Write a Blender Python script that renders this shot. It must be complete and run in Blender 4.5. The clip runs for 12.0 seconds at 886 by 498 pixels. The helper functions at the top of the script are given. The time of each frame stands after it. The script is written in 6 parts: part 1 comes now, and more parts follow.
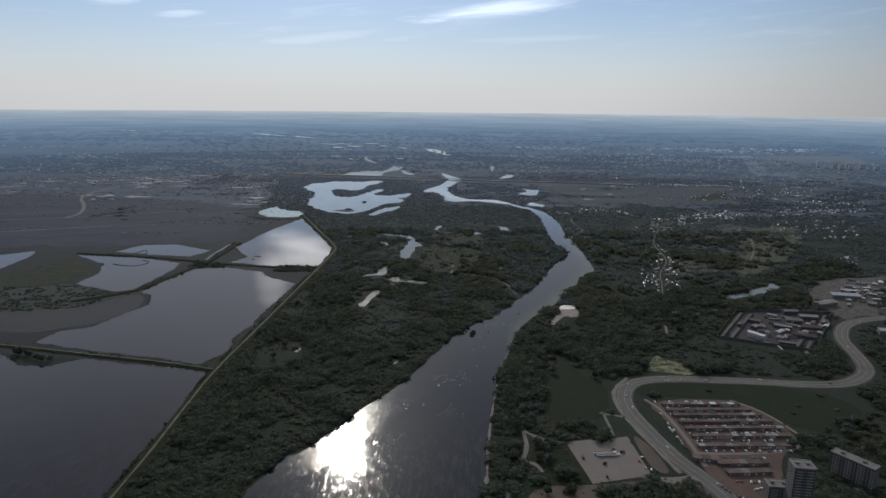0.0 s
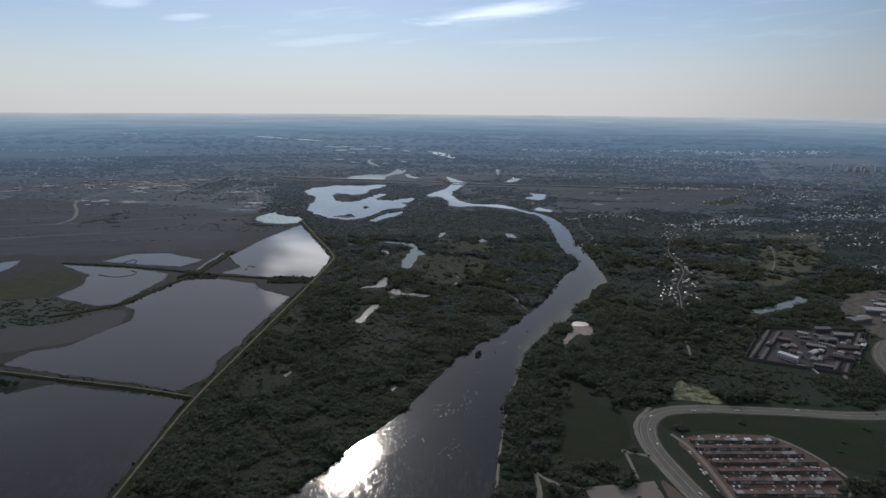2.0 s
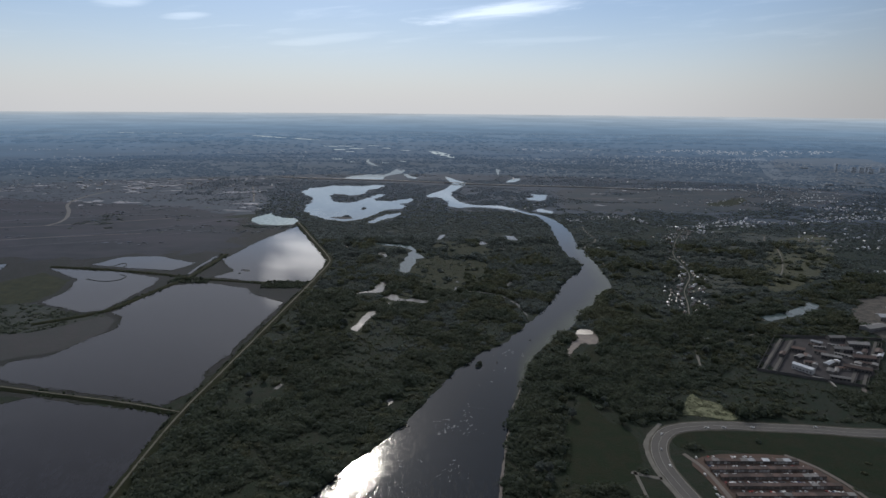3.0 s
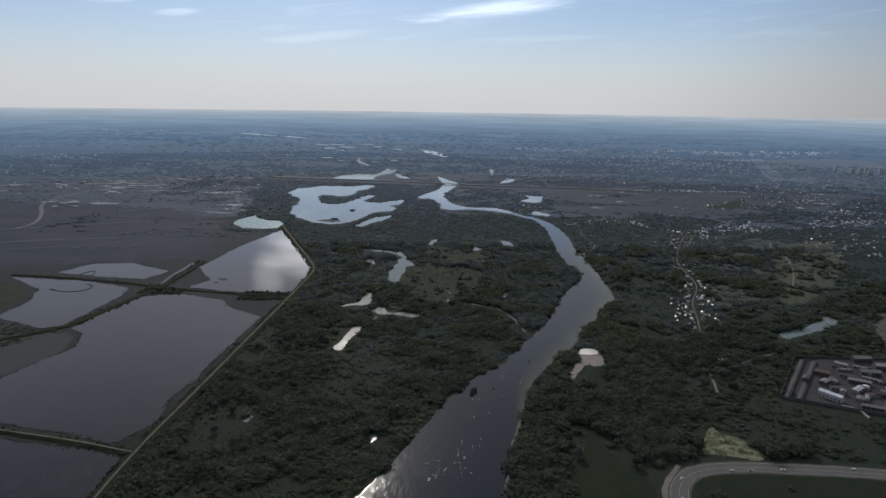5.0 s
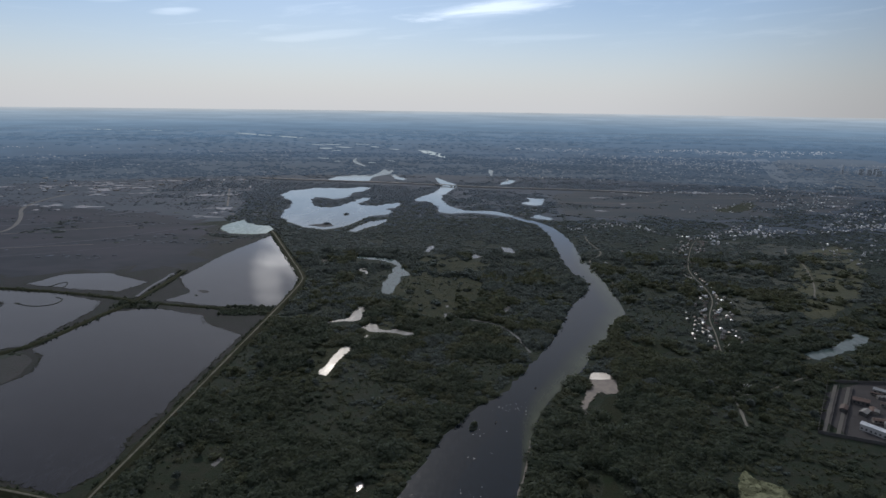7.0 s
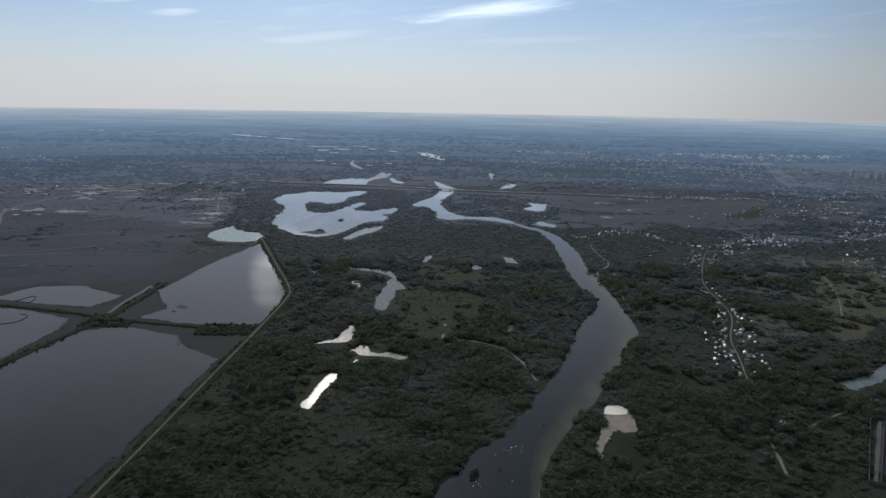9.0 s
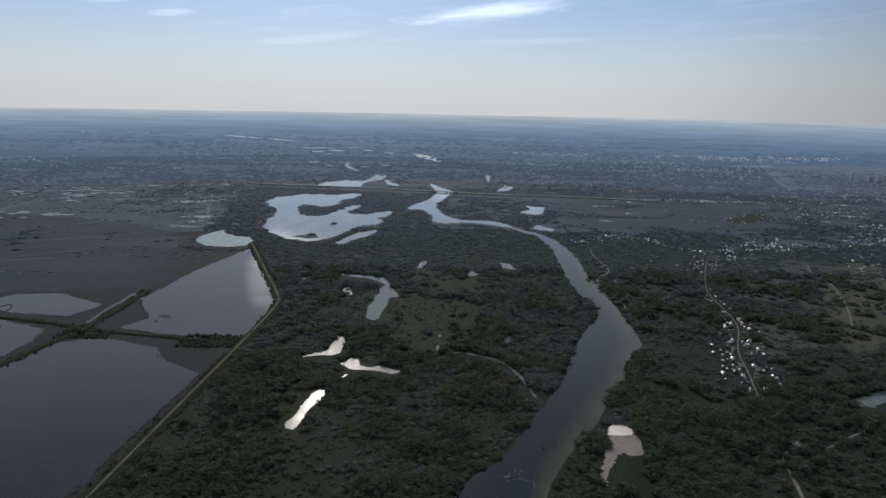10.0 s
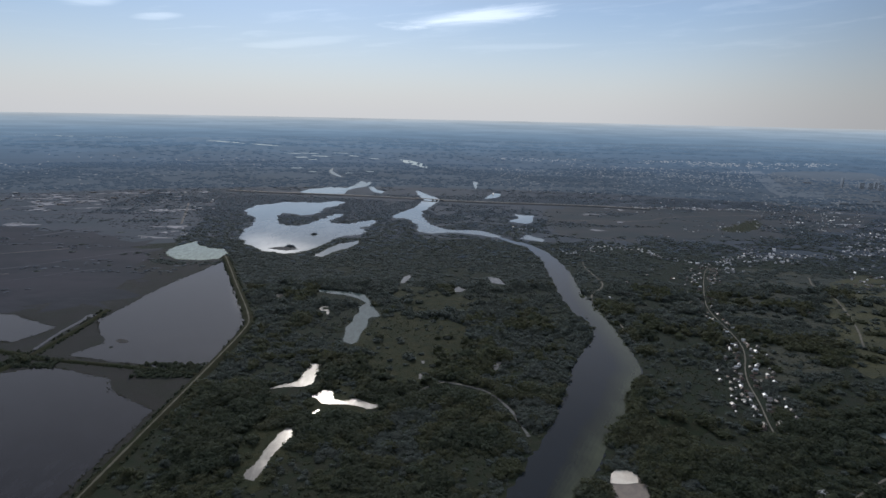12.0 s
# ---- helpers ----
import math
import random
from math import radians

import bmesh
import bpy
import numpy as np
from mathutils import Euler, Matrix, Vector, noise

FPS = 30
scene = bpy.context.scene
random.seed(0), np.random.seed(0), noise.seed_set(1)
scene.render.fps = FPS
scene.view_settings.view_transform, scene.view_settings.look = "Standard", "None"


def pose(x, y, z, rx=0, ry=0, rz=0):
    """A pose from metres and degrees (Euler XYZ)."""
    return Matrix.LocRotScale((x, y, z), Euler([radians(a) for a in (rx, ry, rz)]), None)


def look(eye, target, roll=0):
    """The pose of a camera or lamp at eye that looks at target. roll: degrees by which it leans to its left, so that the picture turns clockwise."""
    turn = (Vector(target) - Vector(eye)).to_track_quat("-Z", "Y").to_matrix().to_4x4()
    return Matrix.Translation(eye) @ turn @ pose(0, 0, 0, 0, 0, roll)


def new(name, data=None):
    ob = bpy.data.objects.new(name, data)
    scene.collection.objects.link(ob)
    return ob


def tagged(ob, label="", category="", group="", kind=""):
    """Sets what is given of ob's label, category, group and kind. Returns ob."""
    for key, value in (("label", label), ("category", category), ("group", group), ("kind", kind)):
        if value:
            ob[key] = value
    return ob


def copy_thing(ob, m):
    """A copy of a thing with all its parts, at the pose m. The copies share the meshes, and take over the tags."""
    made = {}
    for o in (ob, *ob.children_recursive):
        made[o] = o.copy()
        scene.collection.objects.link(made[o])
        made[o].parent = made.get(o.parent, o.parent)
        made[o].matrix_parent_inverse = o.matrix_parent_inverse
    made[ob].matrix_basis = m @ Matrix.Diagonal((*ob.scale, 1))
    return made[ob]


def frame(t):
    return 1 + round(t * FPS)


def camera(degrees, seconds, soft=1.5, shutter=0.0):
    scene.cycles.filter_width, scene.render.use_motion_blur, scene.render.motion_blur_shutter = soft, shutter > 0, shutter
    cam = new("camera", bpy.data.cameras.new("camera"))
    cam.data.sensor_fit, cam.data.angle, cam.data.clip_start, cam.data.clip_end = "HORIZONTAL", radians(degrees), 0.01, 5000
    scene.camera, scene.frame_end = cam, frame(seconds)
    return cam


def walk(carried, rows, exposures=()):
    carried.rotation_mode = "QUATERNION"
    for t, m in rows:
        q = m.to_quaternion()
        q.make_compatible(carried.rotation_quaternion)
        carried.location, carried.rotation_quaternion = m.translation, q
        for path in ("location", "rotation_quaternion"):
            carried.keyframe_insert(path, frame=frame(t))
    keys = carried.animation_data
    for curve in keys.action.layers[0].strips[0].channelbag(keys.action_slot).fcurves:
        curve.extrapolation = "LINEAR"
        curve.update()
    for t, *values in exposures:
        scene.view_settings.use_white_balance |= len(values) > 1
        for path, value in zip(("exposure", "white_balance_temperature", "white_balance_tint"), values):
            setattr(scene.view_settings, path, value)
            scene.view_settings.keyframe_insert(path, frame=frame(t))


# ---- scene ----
from mathutils import geometry

# ---------------------------------------------------------------- camera
CAM_ROWS = [
    (0.0, 0.0, 0.0, 280.0, -0.03, -13.03, 0.55),
    (0.5, 0.3, 16.2, 279.8, 0.08, -13.02, 0.57),
    (1.0, 1.0, 32.0, 279.5, 0.21, -12.95, 0.54),
    (1.5, 1.9, 47.3, 279.2, 0.32, -12.87, 0.43),
    (2.0, 2.4, 62.8, 279.1, 0.46, -12.83, 0.42),
    (2.5, 2.5, 78.7, 279.1, 0.50, -12.83, 0.43),
    (3.0, 2.4, 95.3, 279.3, 0.40, -12.90, 0.49),
    (5.0, 3.3, 165.0, 279.8, -0.32, -13.06, 0.80),
    (5.5, 3.8, 182.5, 279.8, -0.45, -13.08, 0.83),
    (6.0, 4.3, 200.0, 279.7, -0.50, -13.09, 0.86),
    (6.5, 5.0, 217.4, 279.7, -0.49, -13.10, 0.84),
    (7.0, 5.8, 235.0, 279.9, -0.45, -13.13, 0.77),
    (9.0, 8.1, 306.2, 280.0, -0.51, -12.99, 0.95),
    (9.5, 9.3, 324.2, 279.9, -0.64, -12.92, 1.01),
    (10.0, 10.8, 342.4, 279.7, -0.84, -12.87, 1.08),
    (10.5, 12.4, 360.4, 279.7, -0.95, -12.85, 1.16),
    (11.0, 14.0, 378.0, 280.1, -1.16, -12.84, 1.23),
    (11.5, 15.6, 394.4, 280.8, -1.36, -12.75, 1.24),
    (12.0, 17.0, 407.6, 281.4, -1.99, -12.43, 1.18),
]


def aim(x, y, z, yaw, pitch, roll):
    a, b = radians(yaw), radians(pitch)
    way = Vector((-math.sin(a) * math.cos(b), math.cos(a) * math.cos(b), math.sin(b)))
    eye = Vector((x, y, z))
    return look(eye, eye + way * 100, roll)


cam = camera(72.0, 12.0, soft=1.5)
walk(cam, [(r[0], aim(*r[1:])) for r in CAM_ROWS], exposures=[(0.0, 0.1, 6520, 11), (12.0, 0.1, 6430, 11)])

# ---------------------------------------------------------------- light
SUN_AZ, SUN_EL = -9.8, 31.0      # degrees right of +y, above the horizon
SUN_STRENGTH, SKY_STRENGTH = 1.55, 0.078

sun_data = bpy.data.lights.new("sun", "SUN")
sun_data.energy, sun_data.angle, sun_data.color = SUN_STRENGTH, radians(1.2), (1.0, 0.93, 0.83)
sun = new("sun", sun_data)
sun_way = Vector((math.sin(radians(SUN_AZ)) * math.cos(radians(SUN_EL)), math.cos(radians(SUN_AZ)) * math.cos(radians(SUN_EL)), math.sin(radians(SUN_EL))))
sun.matrix_world = look(sun_way * 3000, (0, 0, 0))


def add_node(tree, kind, **values):
    n = tree.nodes.new(kind)
    for k, v in values.items():
        n.inputs[k.replace("_", " ")].default_value = v
    return n


def maths(tree, op, a, b=None, clamp=False):
    n = tree.nodes.new("ShaderNodeMath")
    n.operation, n.use_clamp = op, clamp
    for i, v in enumerate((a, b)):
        if v is None:
            continue
        if isinstance(v, (int, float)):
            n.inputs[i].default_value = v
        else:
            tree.links.new(v, n.inputs[i])
    return n.outputs[0]


def ramp(tree, value, a, b):
    """0 below a, 1 above b, smooth between."""
    n = tree.nodes.new("ShaderNodeMapRange")
    n.interpolation_type = "SMOOTHSTEP"
    tree.links.new(value, n.inputs["Value"])
    n.inputs["From Min"].default_value, n.inputs["From Max"].default_value = a, b
    return n.outputs[0]


def blend(tree, fac, a, b):
    n = tree.nodes.new("ShaderNodeMix")
    n.data_type = "RGBA"
    for i, v in ((0, fac), (6, a), (7, b)):
        if isinstance(v, (int, float)):
            n.inputs[i].default_value = v
        elif isinstance(v, tuple):
            n.inputs[i].default_value = (*v, 1.0)
        else:
            tree.links.new(v, n.inputs[i])
    return n.outputs[2]


def noise_tex(tree, vector, scale, detail=4.0, rough=0.55, distort=0.0):
    n = add_node(tree, "ShaderNodeTexNoise", Scale=scale, Detail=detail, Roughness=rough, Distortion=distort)
    tree.links.new(vector, n.inputs["Vector"])
    return n.outputs[0]


world = bpy.data.worlds.new("sky")
scene.world = world
world.use_nodes = True
wt = world.node_tree
wt.nodes.clear()
sky = wt.nodes.new("ShaderNodeTexSky")
sky.sky_type, sky.sun_disc = "NISHITA", False
sky.sun_elevation, sky.sun_rotation = radians(SUN_EL), radians(SUN_AZ)
sky.altitude, sky.air_density, sky.dust_density, sky.ozone_density = 300, 1.0, 0.2, 6.0
coord = wt.nodes.new("ShaderNodeTexCoord").outputs["Generated"]
split = wt.nodes.new("ShaderNodeSeparateXYZ")
wt.links.new(coord, split.inputs[0])
az = maths(wt, "MULTIPLY", maths(wt, "ARCTAN2", split.outputs[0], split.outputs[1]), 180 / math.pi)
el = maths(wt, "MULTIPLY", maths(wt, "ARCSINE", split.outputs[2]), 180 / math.pi)
flat = wt.nodes.new("ShaderNodeCombineXYZ")
wt.links.new(maths(wt, "MULTIPLY", az, 0.055), flat.inputs[0])
wt.links.new(maths(wt, "MULTIPLY", maths(wt, "ADD", el, maths(wt, "MULTIPLY", az, -0.07)), 0.50), flat.inputs[1])
wisps = noise_tex(wt, flat.outputs[0], 2.2, 6.0, 0.6, 0.6)
veil = maths(wt, "MULTIPLY", ramp(wt, wisps, 0.50, 0.78), ramp(wt, el, 3.5, 7.0))
cover = maths(wt, "MULTIPLY", veil, 0.20)
# the cirrus streaks: azimuth, elevation, half length, half height (degrees), slope, strength
for ca, ce, ha, he, slope, power in ((4.9, 8.45, 9.6, 1.15, 0.10, 1.1), (-27.0, 8.2, 3.2, 0.8, 0.1, 0.5), (-22.3, 7.3, 2.8, 0.45, 0.09, 0.5),
                                     (-11.0, 5.9, 7.0, 0.55, 0.11, 0.2), (8.0, 6.0, 9.0, 0.4, 0.02, 0.16), (-12.8, 13.5, 5.6, 3.3, 0.2, 4.4), (-16.2, 15.9, 2.2, 3.6, 0.25, 2.0)):
    dx = maths(wt, "SUBTRACT", az, ca)
    dy = maths(wt, "SUBTRACT", maths(wt, "SUBTRACT", el, ce), maths(wt, "MULTIPLY", dx, slope))
    q = maths(wt, "ADD", maths(wt, "POWER", maths(wt, "DIVIDE", maths(wt, "ABSOLUTE", dx), ha), 2.0), maths(wt, "POWER", maths(wt, "DIVIDE", maths(wt, "ABSOLUTE", dy), he), 2.0))
    soft_edge = maths(wt, "SUBTRACT", maths(wt, "SUBTRACT", 1.65, q), maths(wt, "MULTIPLY", wisps, 1.9))
    cover = maths(wt, "ADD", cover, maths(wt, "MULTIPLY", ramp(wt, soft_edge, 0.0, 0.9), power))
# thin high haze: whitens the sky towards the horizon and glows round the sun
aim_sun = wt.nodes.new("ShaderNodeVectorMath")
aim_sun.operation = "DOT_PRODUCT"
wt.links.new(coord, aim_sun.inputs[0])
aim_sun.inputs[1].default_value = sun_way
theta = maths(wt, "MULTIPLY", maths(wt, "ARCCOSINE", aim_sun.outputs["Value"]), 180 / math.pi)


def bell(width):
    return maths(wt, "EXPONENT", maths(wt, "MULTIPLY", maths(wt, "POWER", maths(wt, "DIVIDE", theta, width), 2.0), -1.0))


low_haze = maths(wt, "ADD", maths(wt, "MULTIPLY", maths(wt, "SUBTRACT", 1.0, ramp(wt, el, -1.0, 10.0)), 0.86), 0.14)
upper = blend(wt, maths(wt, "MULTIPLY", ramp(wt, el, 2.0, 9.0), 0.22), sky.outputs[0], (4.8, 5.6, 6.6))
upper = blend(wt, maths(wt, "MULTIPLY", ramp(wt, el, 8.5, 15.0), 0.8), upper, (4.85, 5.1, 5.8))
upper = blend(wt, maths(wt, "MULTIPLY", ramp(wt, el, 19.0, 30.0), 0.9), upper, (2.6, 2.85, 3.65))
upper = blend(wt, maths(wt, "MULTIPLY", ramp(wt, el, 38.0, 60.0), 0.9), upper, (11.0, 12.3, 14.4))      # overhead sky, out of view, brightened to add fill light on the land
hazy = blend(wt, low_haze, upper, (7.0, 7.15, 7.35))
away = wt.nodes.new("ShaderNodeVectorMath")      # the haze is dimmer away from the sun
away.operation = "SCALE"
wt.links.new(hazy, away.inputs[0])
wt.links.new(maths(wt, "SUBTRACT", 1.02, maths(wt, "MULTIPLY", ramp(wt, theta, 36.0, 58.0), 0.37)), away.inputs["Scale"])
glow = maths(wt, "ADD", maths(wt, "MULTIPLY", bell(6.5), 11.0), maths(wt, "MULTIPLY", bell(18.0), 2.9))
white = maths(wt, "ADD", glow, maths(wt, "MULTIPLY", cover, 4.6))
cloudy = wt.nodes.new("ShaderNodeVectorMath")
cloudy.operation = "SCALE"
cloudy.inputs[0].default_value = (1.0, 0.98, 0.95)
wt.links.new(white, cloudy.inputs["Scale"])
both = wt.nodes.new("ShaderNodeVectorMath")
both.operation = "ADD"
wt.links.new(away.outputs[0], both.inputs[0])
wt.links.new(cloudy.outputs[0], both.inputs[1])
bg = add_node(wt, "ShaderNodeBackground", Strength=SKY_STRENGTH)
wt.links.new(both.outputs[0], bg.inputs[0])
wt.links.new(bg.outputs[0], wt.nodes.new("ShaderNodeOutputWorld").inputs[0])


# ---------------------------------------------------------------- materials
def start_material(name):
    m = bpy.data.materials.new(name)
    m.use_nodes = True
    t = m.node_tree
    return m, t, t.nodes["Principled BSDF"]


def surface(name, a, b, c, big=40.0, small=3.0, rough=0.85, bump=0.4, spec=0.4, metal=0.0, island=0.0, object_random=0.0, stretch=None, local=False, haze_sheen=0.0, through_light=0.0):
    """Colours a and b in large patches, c in small spots, with a fine relief."""
    m, t, p = start_material(name)
    if local:
        pos = t.nodes.new("ShaderNodeTexCoord").outputs["Object"]
    else:
        pos = t.nodes.new("ShaderNodeNewGeometry").outputs["Position"]
    if stretch:
        mp = t.nodes.new("ShaderNodeMapping")
        mp.inputs["Scale"].default_value, mp.inputs["Rotation"].default_value = stretch[:3], (0, 0, radians(stretch[3]))
        t.links.new(pos, mp.inputs[0])
        pos = mp.outputs[0]
    n1 = noise_tex(t, pos, 1.0 / big, 5.0, 0.6, 0.4)
    n2 = noise_tex(t, pos, 1.0 / small, 5.0, 0.65)
    col = blend(t, ramp(t, n1, 0.38, 0.62), a, b)
    col = blend(t, maths(t, "MULTIPLY", ramp(t, n2, 0.45, 0.72), 0.8), col, c)
    value = maths(t, "ADD", maths(t, "MULTIPLY", n2, 0.5), 0.75)
    if island:
        r = t.nodes.new("ShaderNodeNewGeometry").outputs["Random Per Island"]
        value = maths(t, "MULTIPLY", value, maths(t, "ADD", maths(t, "MULTIPLY", r, 2 * island), 1 - island))
    if object_random:
        r = t.nodes.new("ShaderNodeObjectInfo").outputs["Random"]
        value = maths(t, "MULTIPLY", value, maths(t, "ADD", maths(t, "MULTIPLY", r, 2 * object_random), 1 - object_random))
    hsv = t.nodes.new("ShaderNodeHueSaturation")
    t.links.new(col, hsv.inputs["Color"])
    t.links.new(value, hsv.inputs["Value"])
    t.links.new(hsv.outputs[0], p.inputs["Base Color"])
    p.inputs["Roughness"].default_value, p.inputs["Metallic"].default_value = rough, metal
    p.inputs["Specular IOR Level"].default_value = spec
    # blue sheen, strongest at grazing angles, stands in for the haze of distance
    p.inputs["Sheen Weight"].default_value, p.inputs["Sheen Roughness"].default_value = haze_sheen, 0.45
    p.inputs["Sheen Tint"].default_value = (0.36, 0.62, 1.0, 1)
    if bump:
        bn = add_node(t, "ShaderNodeBump", Strength=bump, Distance=small * 0.4)
        t.links.new(n2, bn.inputs["Height"])
        t.links.new(bn.outputs[0], p.inputs["Normal"])
    if through_light:
        tr = t.nodes.new("ShaderNodeBsdfTranslucent")
        t.links.new(hsv.outputs[0], tr.inputs[0])
        mix = t.nodes.new("ShaderNodeMixShader")
        mix.inputs[0].default_value = through_light
        t.links.new(p.outputs[0], mix.inputs[1])
        t.links.new(tr.outputs[0], mix.inputs[2])
        t.links.new(mix.outputs[0], t.nodes["Material Output"].inputs[0])
    return m


def water(name, deep, rough, wave, size, patch=0.0, weed=None, ruffle=8.0, gust=2.5):
    """Still or slowly flowing water with a light swell; patch: share of ruffled water."""
    m, t, p = start_material(name)
    pos = t.nodes.new("ShaderNodeNewGeometry").outputs["Position"]
    p.inputs["Roughness"].default_value = rough
    p.inputs["IOR"].default_value = 1.33
    drift = t.nodes.new("ShaderNodeMapping")
    drift.inputs["Scale"].default_value, drift.inputs["Rotation"].default_value = (1.0, 0.35, 1.0), (0, 0, radians(25))
    t.links.new(pos, drift.inputs[0])
    big = noise_tex(t, drift.outputs[0], 1 / ruffle, 10.0, 0.8, 0.3)
    fine = noise_tex(t, pos, 1 / size, 4.0, 0.6)
    col = blend(t, ramp(t, big, 0.4, 0.65), deep, tuple(c * 1.5 for c in deep))
    if weed:
        sp = t.nodes.new("ShaderNodeSeparateXYZ")
        t.links.new(pos, sp.inputs[0])
        streak = t.nodes.new("ShaderNodeMapping")
        streak.inputs["Scale"].default_value, streak.inputs["Rotation"].default_value = (1.0, 0.22, 1.0), (0, 0, radians(12))
        t.links.new(pos, streak.inputs[0])
        beds = noise_tex(t, streak.outputs[0], 1 / 4.0, 8.0, 0.7, 0.5)
        shallow = maths(t, "MULTIPLY", ramp(t, beds, 0.45, 0.7), maths(t, "SUBTRACT", 1.0, ramp(t, sp.outputs[1], 440.0, 560.0)))
        col = blend(t, shallow, col, weed)
    t.links.new(col, p.inputs["Base Color"])
    strength = wave
    if patch:
        ruffled = ramp(t, big, 0.62 - 0.3 * patch, 0.72 - 0.3 * patch)
        strength = maths(t, "ADD", maths(t, "MULTIPLY", ruffled, wave * gust), wave)
        t.links.new(maths(t, "ADD", maths(t, "MULTIPLY", ruffled, 0.05), rough), p.inputs["Roughness"])
    bn = add_node(t, "ShaderNodeBump", Distance=1.0)
    t.links.new(fine, bn.inputs["Height"])
    if isinstance(strength, float):
        bn.inputs["Strength"].default_value = strength
    else:
        t.links.new(strength, bn.inputs["Strength"])
    t.links.new(bn.outputs[0], p.inputs["Normal"])
    return m


M_GROUND = surface("rough_grassland", (0.020, 0.027, 0.014), (0.028, 0.029, 0.018), (0.013, 0.018, 0.010), 12, 2.2, 0.9, 0.9, 0.06, haze_sheen=0.07)
M_FOREST_FLOOR = surface("forest_floor", (0.021, 0.027, 0.016), (0.026, 0.028, 0.019), (0.015, 0.020, 0.012), 45, 4, 0.9, 0.6, 0.2, haze_sheen=0.08)
M_MEADOW = surface("olive_meadow", (0.042, 0.042, 0.021), (0.025, 0.031, 0.016), (0.018, 0.023, 0.012), 14, 2.2, 0.9, 0.9, 0.06, haze_sheen=0.05)
M_MARSH = surface("brown_marsh_grass", (0.026, 0.026, 0.019), (0.031, 0.028, 0.025), (0.018, 0.019, 0.014), 30, 4, 0.9, 0.5, 0.08, haze_sheen=0.08)
M_OLIVE = surface("yellow_olive_grass", (0.062, 0.060, 0.024), (0.042, 0.044, 0.020), (0.028, 0.031, 0.016), 26, 4, 0.9, 0.6, 0.2, stretch=(0.5, 1.2, 1, -8), haze_sheen=0.06)
M_FLAT = surface("bare_brown_flat", (0.034, 0.030, 0.037), (0.018, 0.019, 0.023), (0.027, 0.026, 0.031), 95, 22, 0.92, 0.0, 0.15, stretch=(0.5, 1.0, 1, 14), haze_sheen=0.09)
M_FALLOW = surface("brown_fallow_grass", (0.048, 0.042, 0.035), (0.028, 0.031, 0.027), (0.025, 0.028, 0.024), 80, 14, 0.92, 0.0, 0.15, stretch=(0.5, 1.2, 1, -6), haze_sheen=0.13)
M_FIELD = surface("garden_plots", (0.028, 0.031, 0.018), (0.044, 0.043, 0.022), (0.019, 0.022, 0.014), 45, 7, 0.9, 0.5, 0.2, stretch=(0.22, 1.5, 1, -8), haze_sheen=0.10)
M_LAWN = surface("dark_green_lawn", (0.016, 0.024, 0.012), (0.023, 0.025, 0.014), (0.011, 0.016, 0.009), 15, 2.0, 0.9, 0.8, 0.06, haze_sheen=0.03)
M_REED = surface("dry_reed_land", (0.037, 0.031, 0.028), (0.030, 0.029, 0.023), (0.023, 0.022, 0.018), 26, 4, 0.9, 0.4, 0.2, haze_sheen=0.10)
M_ALGAE = surface("yellow_green_reed_bed", (0.17, 0.18, 0.11), (0.06, 0.065, 0.035), (0.035, 0.040, 0.022), 7, 1.8, 0.85, 0.4, 0.2, island=0.3)
# greyer and bluer than the near grass: distance haze put into the base colour
M_LOWLAND = surface("hazed_lowland_grass", (0.026, 0.030, 0.033), (0.037, 0.038, 0.043), (0.018, 0.022, 0.025), 110, 16, 0.9, 0.0, 0.2, stretch=(0.5, 1.1, 1, 10), haze_sheen=0.16)
M_SAND = surface("pale_sand", (0.750, 0.704, 0.630), (0.630, 0.576, 0.507), (0.510, 0.448, 0.385), 14, 2.5, 0.9, 0.2, 0.2)
M_DUST = surface("pinkish_dust", (0.239, 0.211, 0.189), (0.193, 0.171, 0.158), (0.147, 0.132, 0.121), 9, 2, 0.9, 0.2, 0.2)
M_SOIL = surface("brown_soil", (0.092, 0.074, 0.062), (0.075, 0.061, 0.052), (0.055, 0.045, 0.039), 16, 2, 0.9, 0.3, 0.2)
M_VERGE = surface("dusty_road_verge", (0.094, 0.088, 0.074), (0.070, 0.067, 0.055), (0.048, 0.047, 0.038), 9, 1.8, 0.9, 0.2, 0.2)
M_LOT = surface("compacted_sandy_lot", (0.144, 0.126, 0.115), (0.129, 0.114, 0.103), (0.109, 0.096, 0.086), 14, 1.6, 0.85, 0.15, 0.3)
M_TRACK = surface("dirt_track", (0.157, 0.150, 0.135), (0.125, 0.120, 0.108), (0.094, 0.089, 0.078), 12, 1.5, 0.9, 0.2, 0.2)
M_BERM = surface("dark_dyke_grass", (0.021, 0.027, 0.014), (0.027, 0.028, 0.017), (0.014, 0.018, 0.011), 18, 2.0, 0.9, 0.8, 0.06)
M_DYKETRACK = surface("trodden_dyke_earth", (0.120, 0.113, 0.094), (0.085, 0.084, 0.066), (0.055, 0.056, 0.040), 9, 1.6, 0.9, 0.2, 0.2)
M_ASPHALT = surface("worn_asphalt", (0.092, 0.088, 0.082), (0.078, 0.075, 0.071), (0.062, 0.059, 0.056), 25, 1.2, 0.8, 0.1, 0.3)
M_YARD = surface("dusty_brown_yard", (0.094, 0.065, 0.053), (0.076, 0.055, 0.046), (0.060, 0.043, 0.037), 18, 2.5, 0.9, 0.2, 0.2)
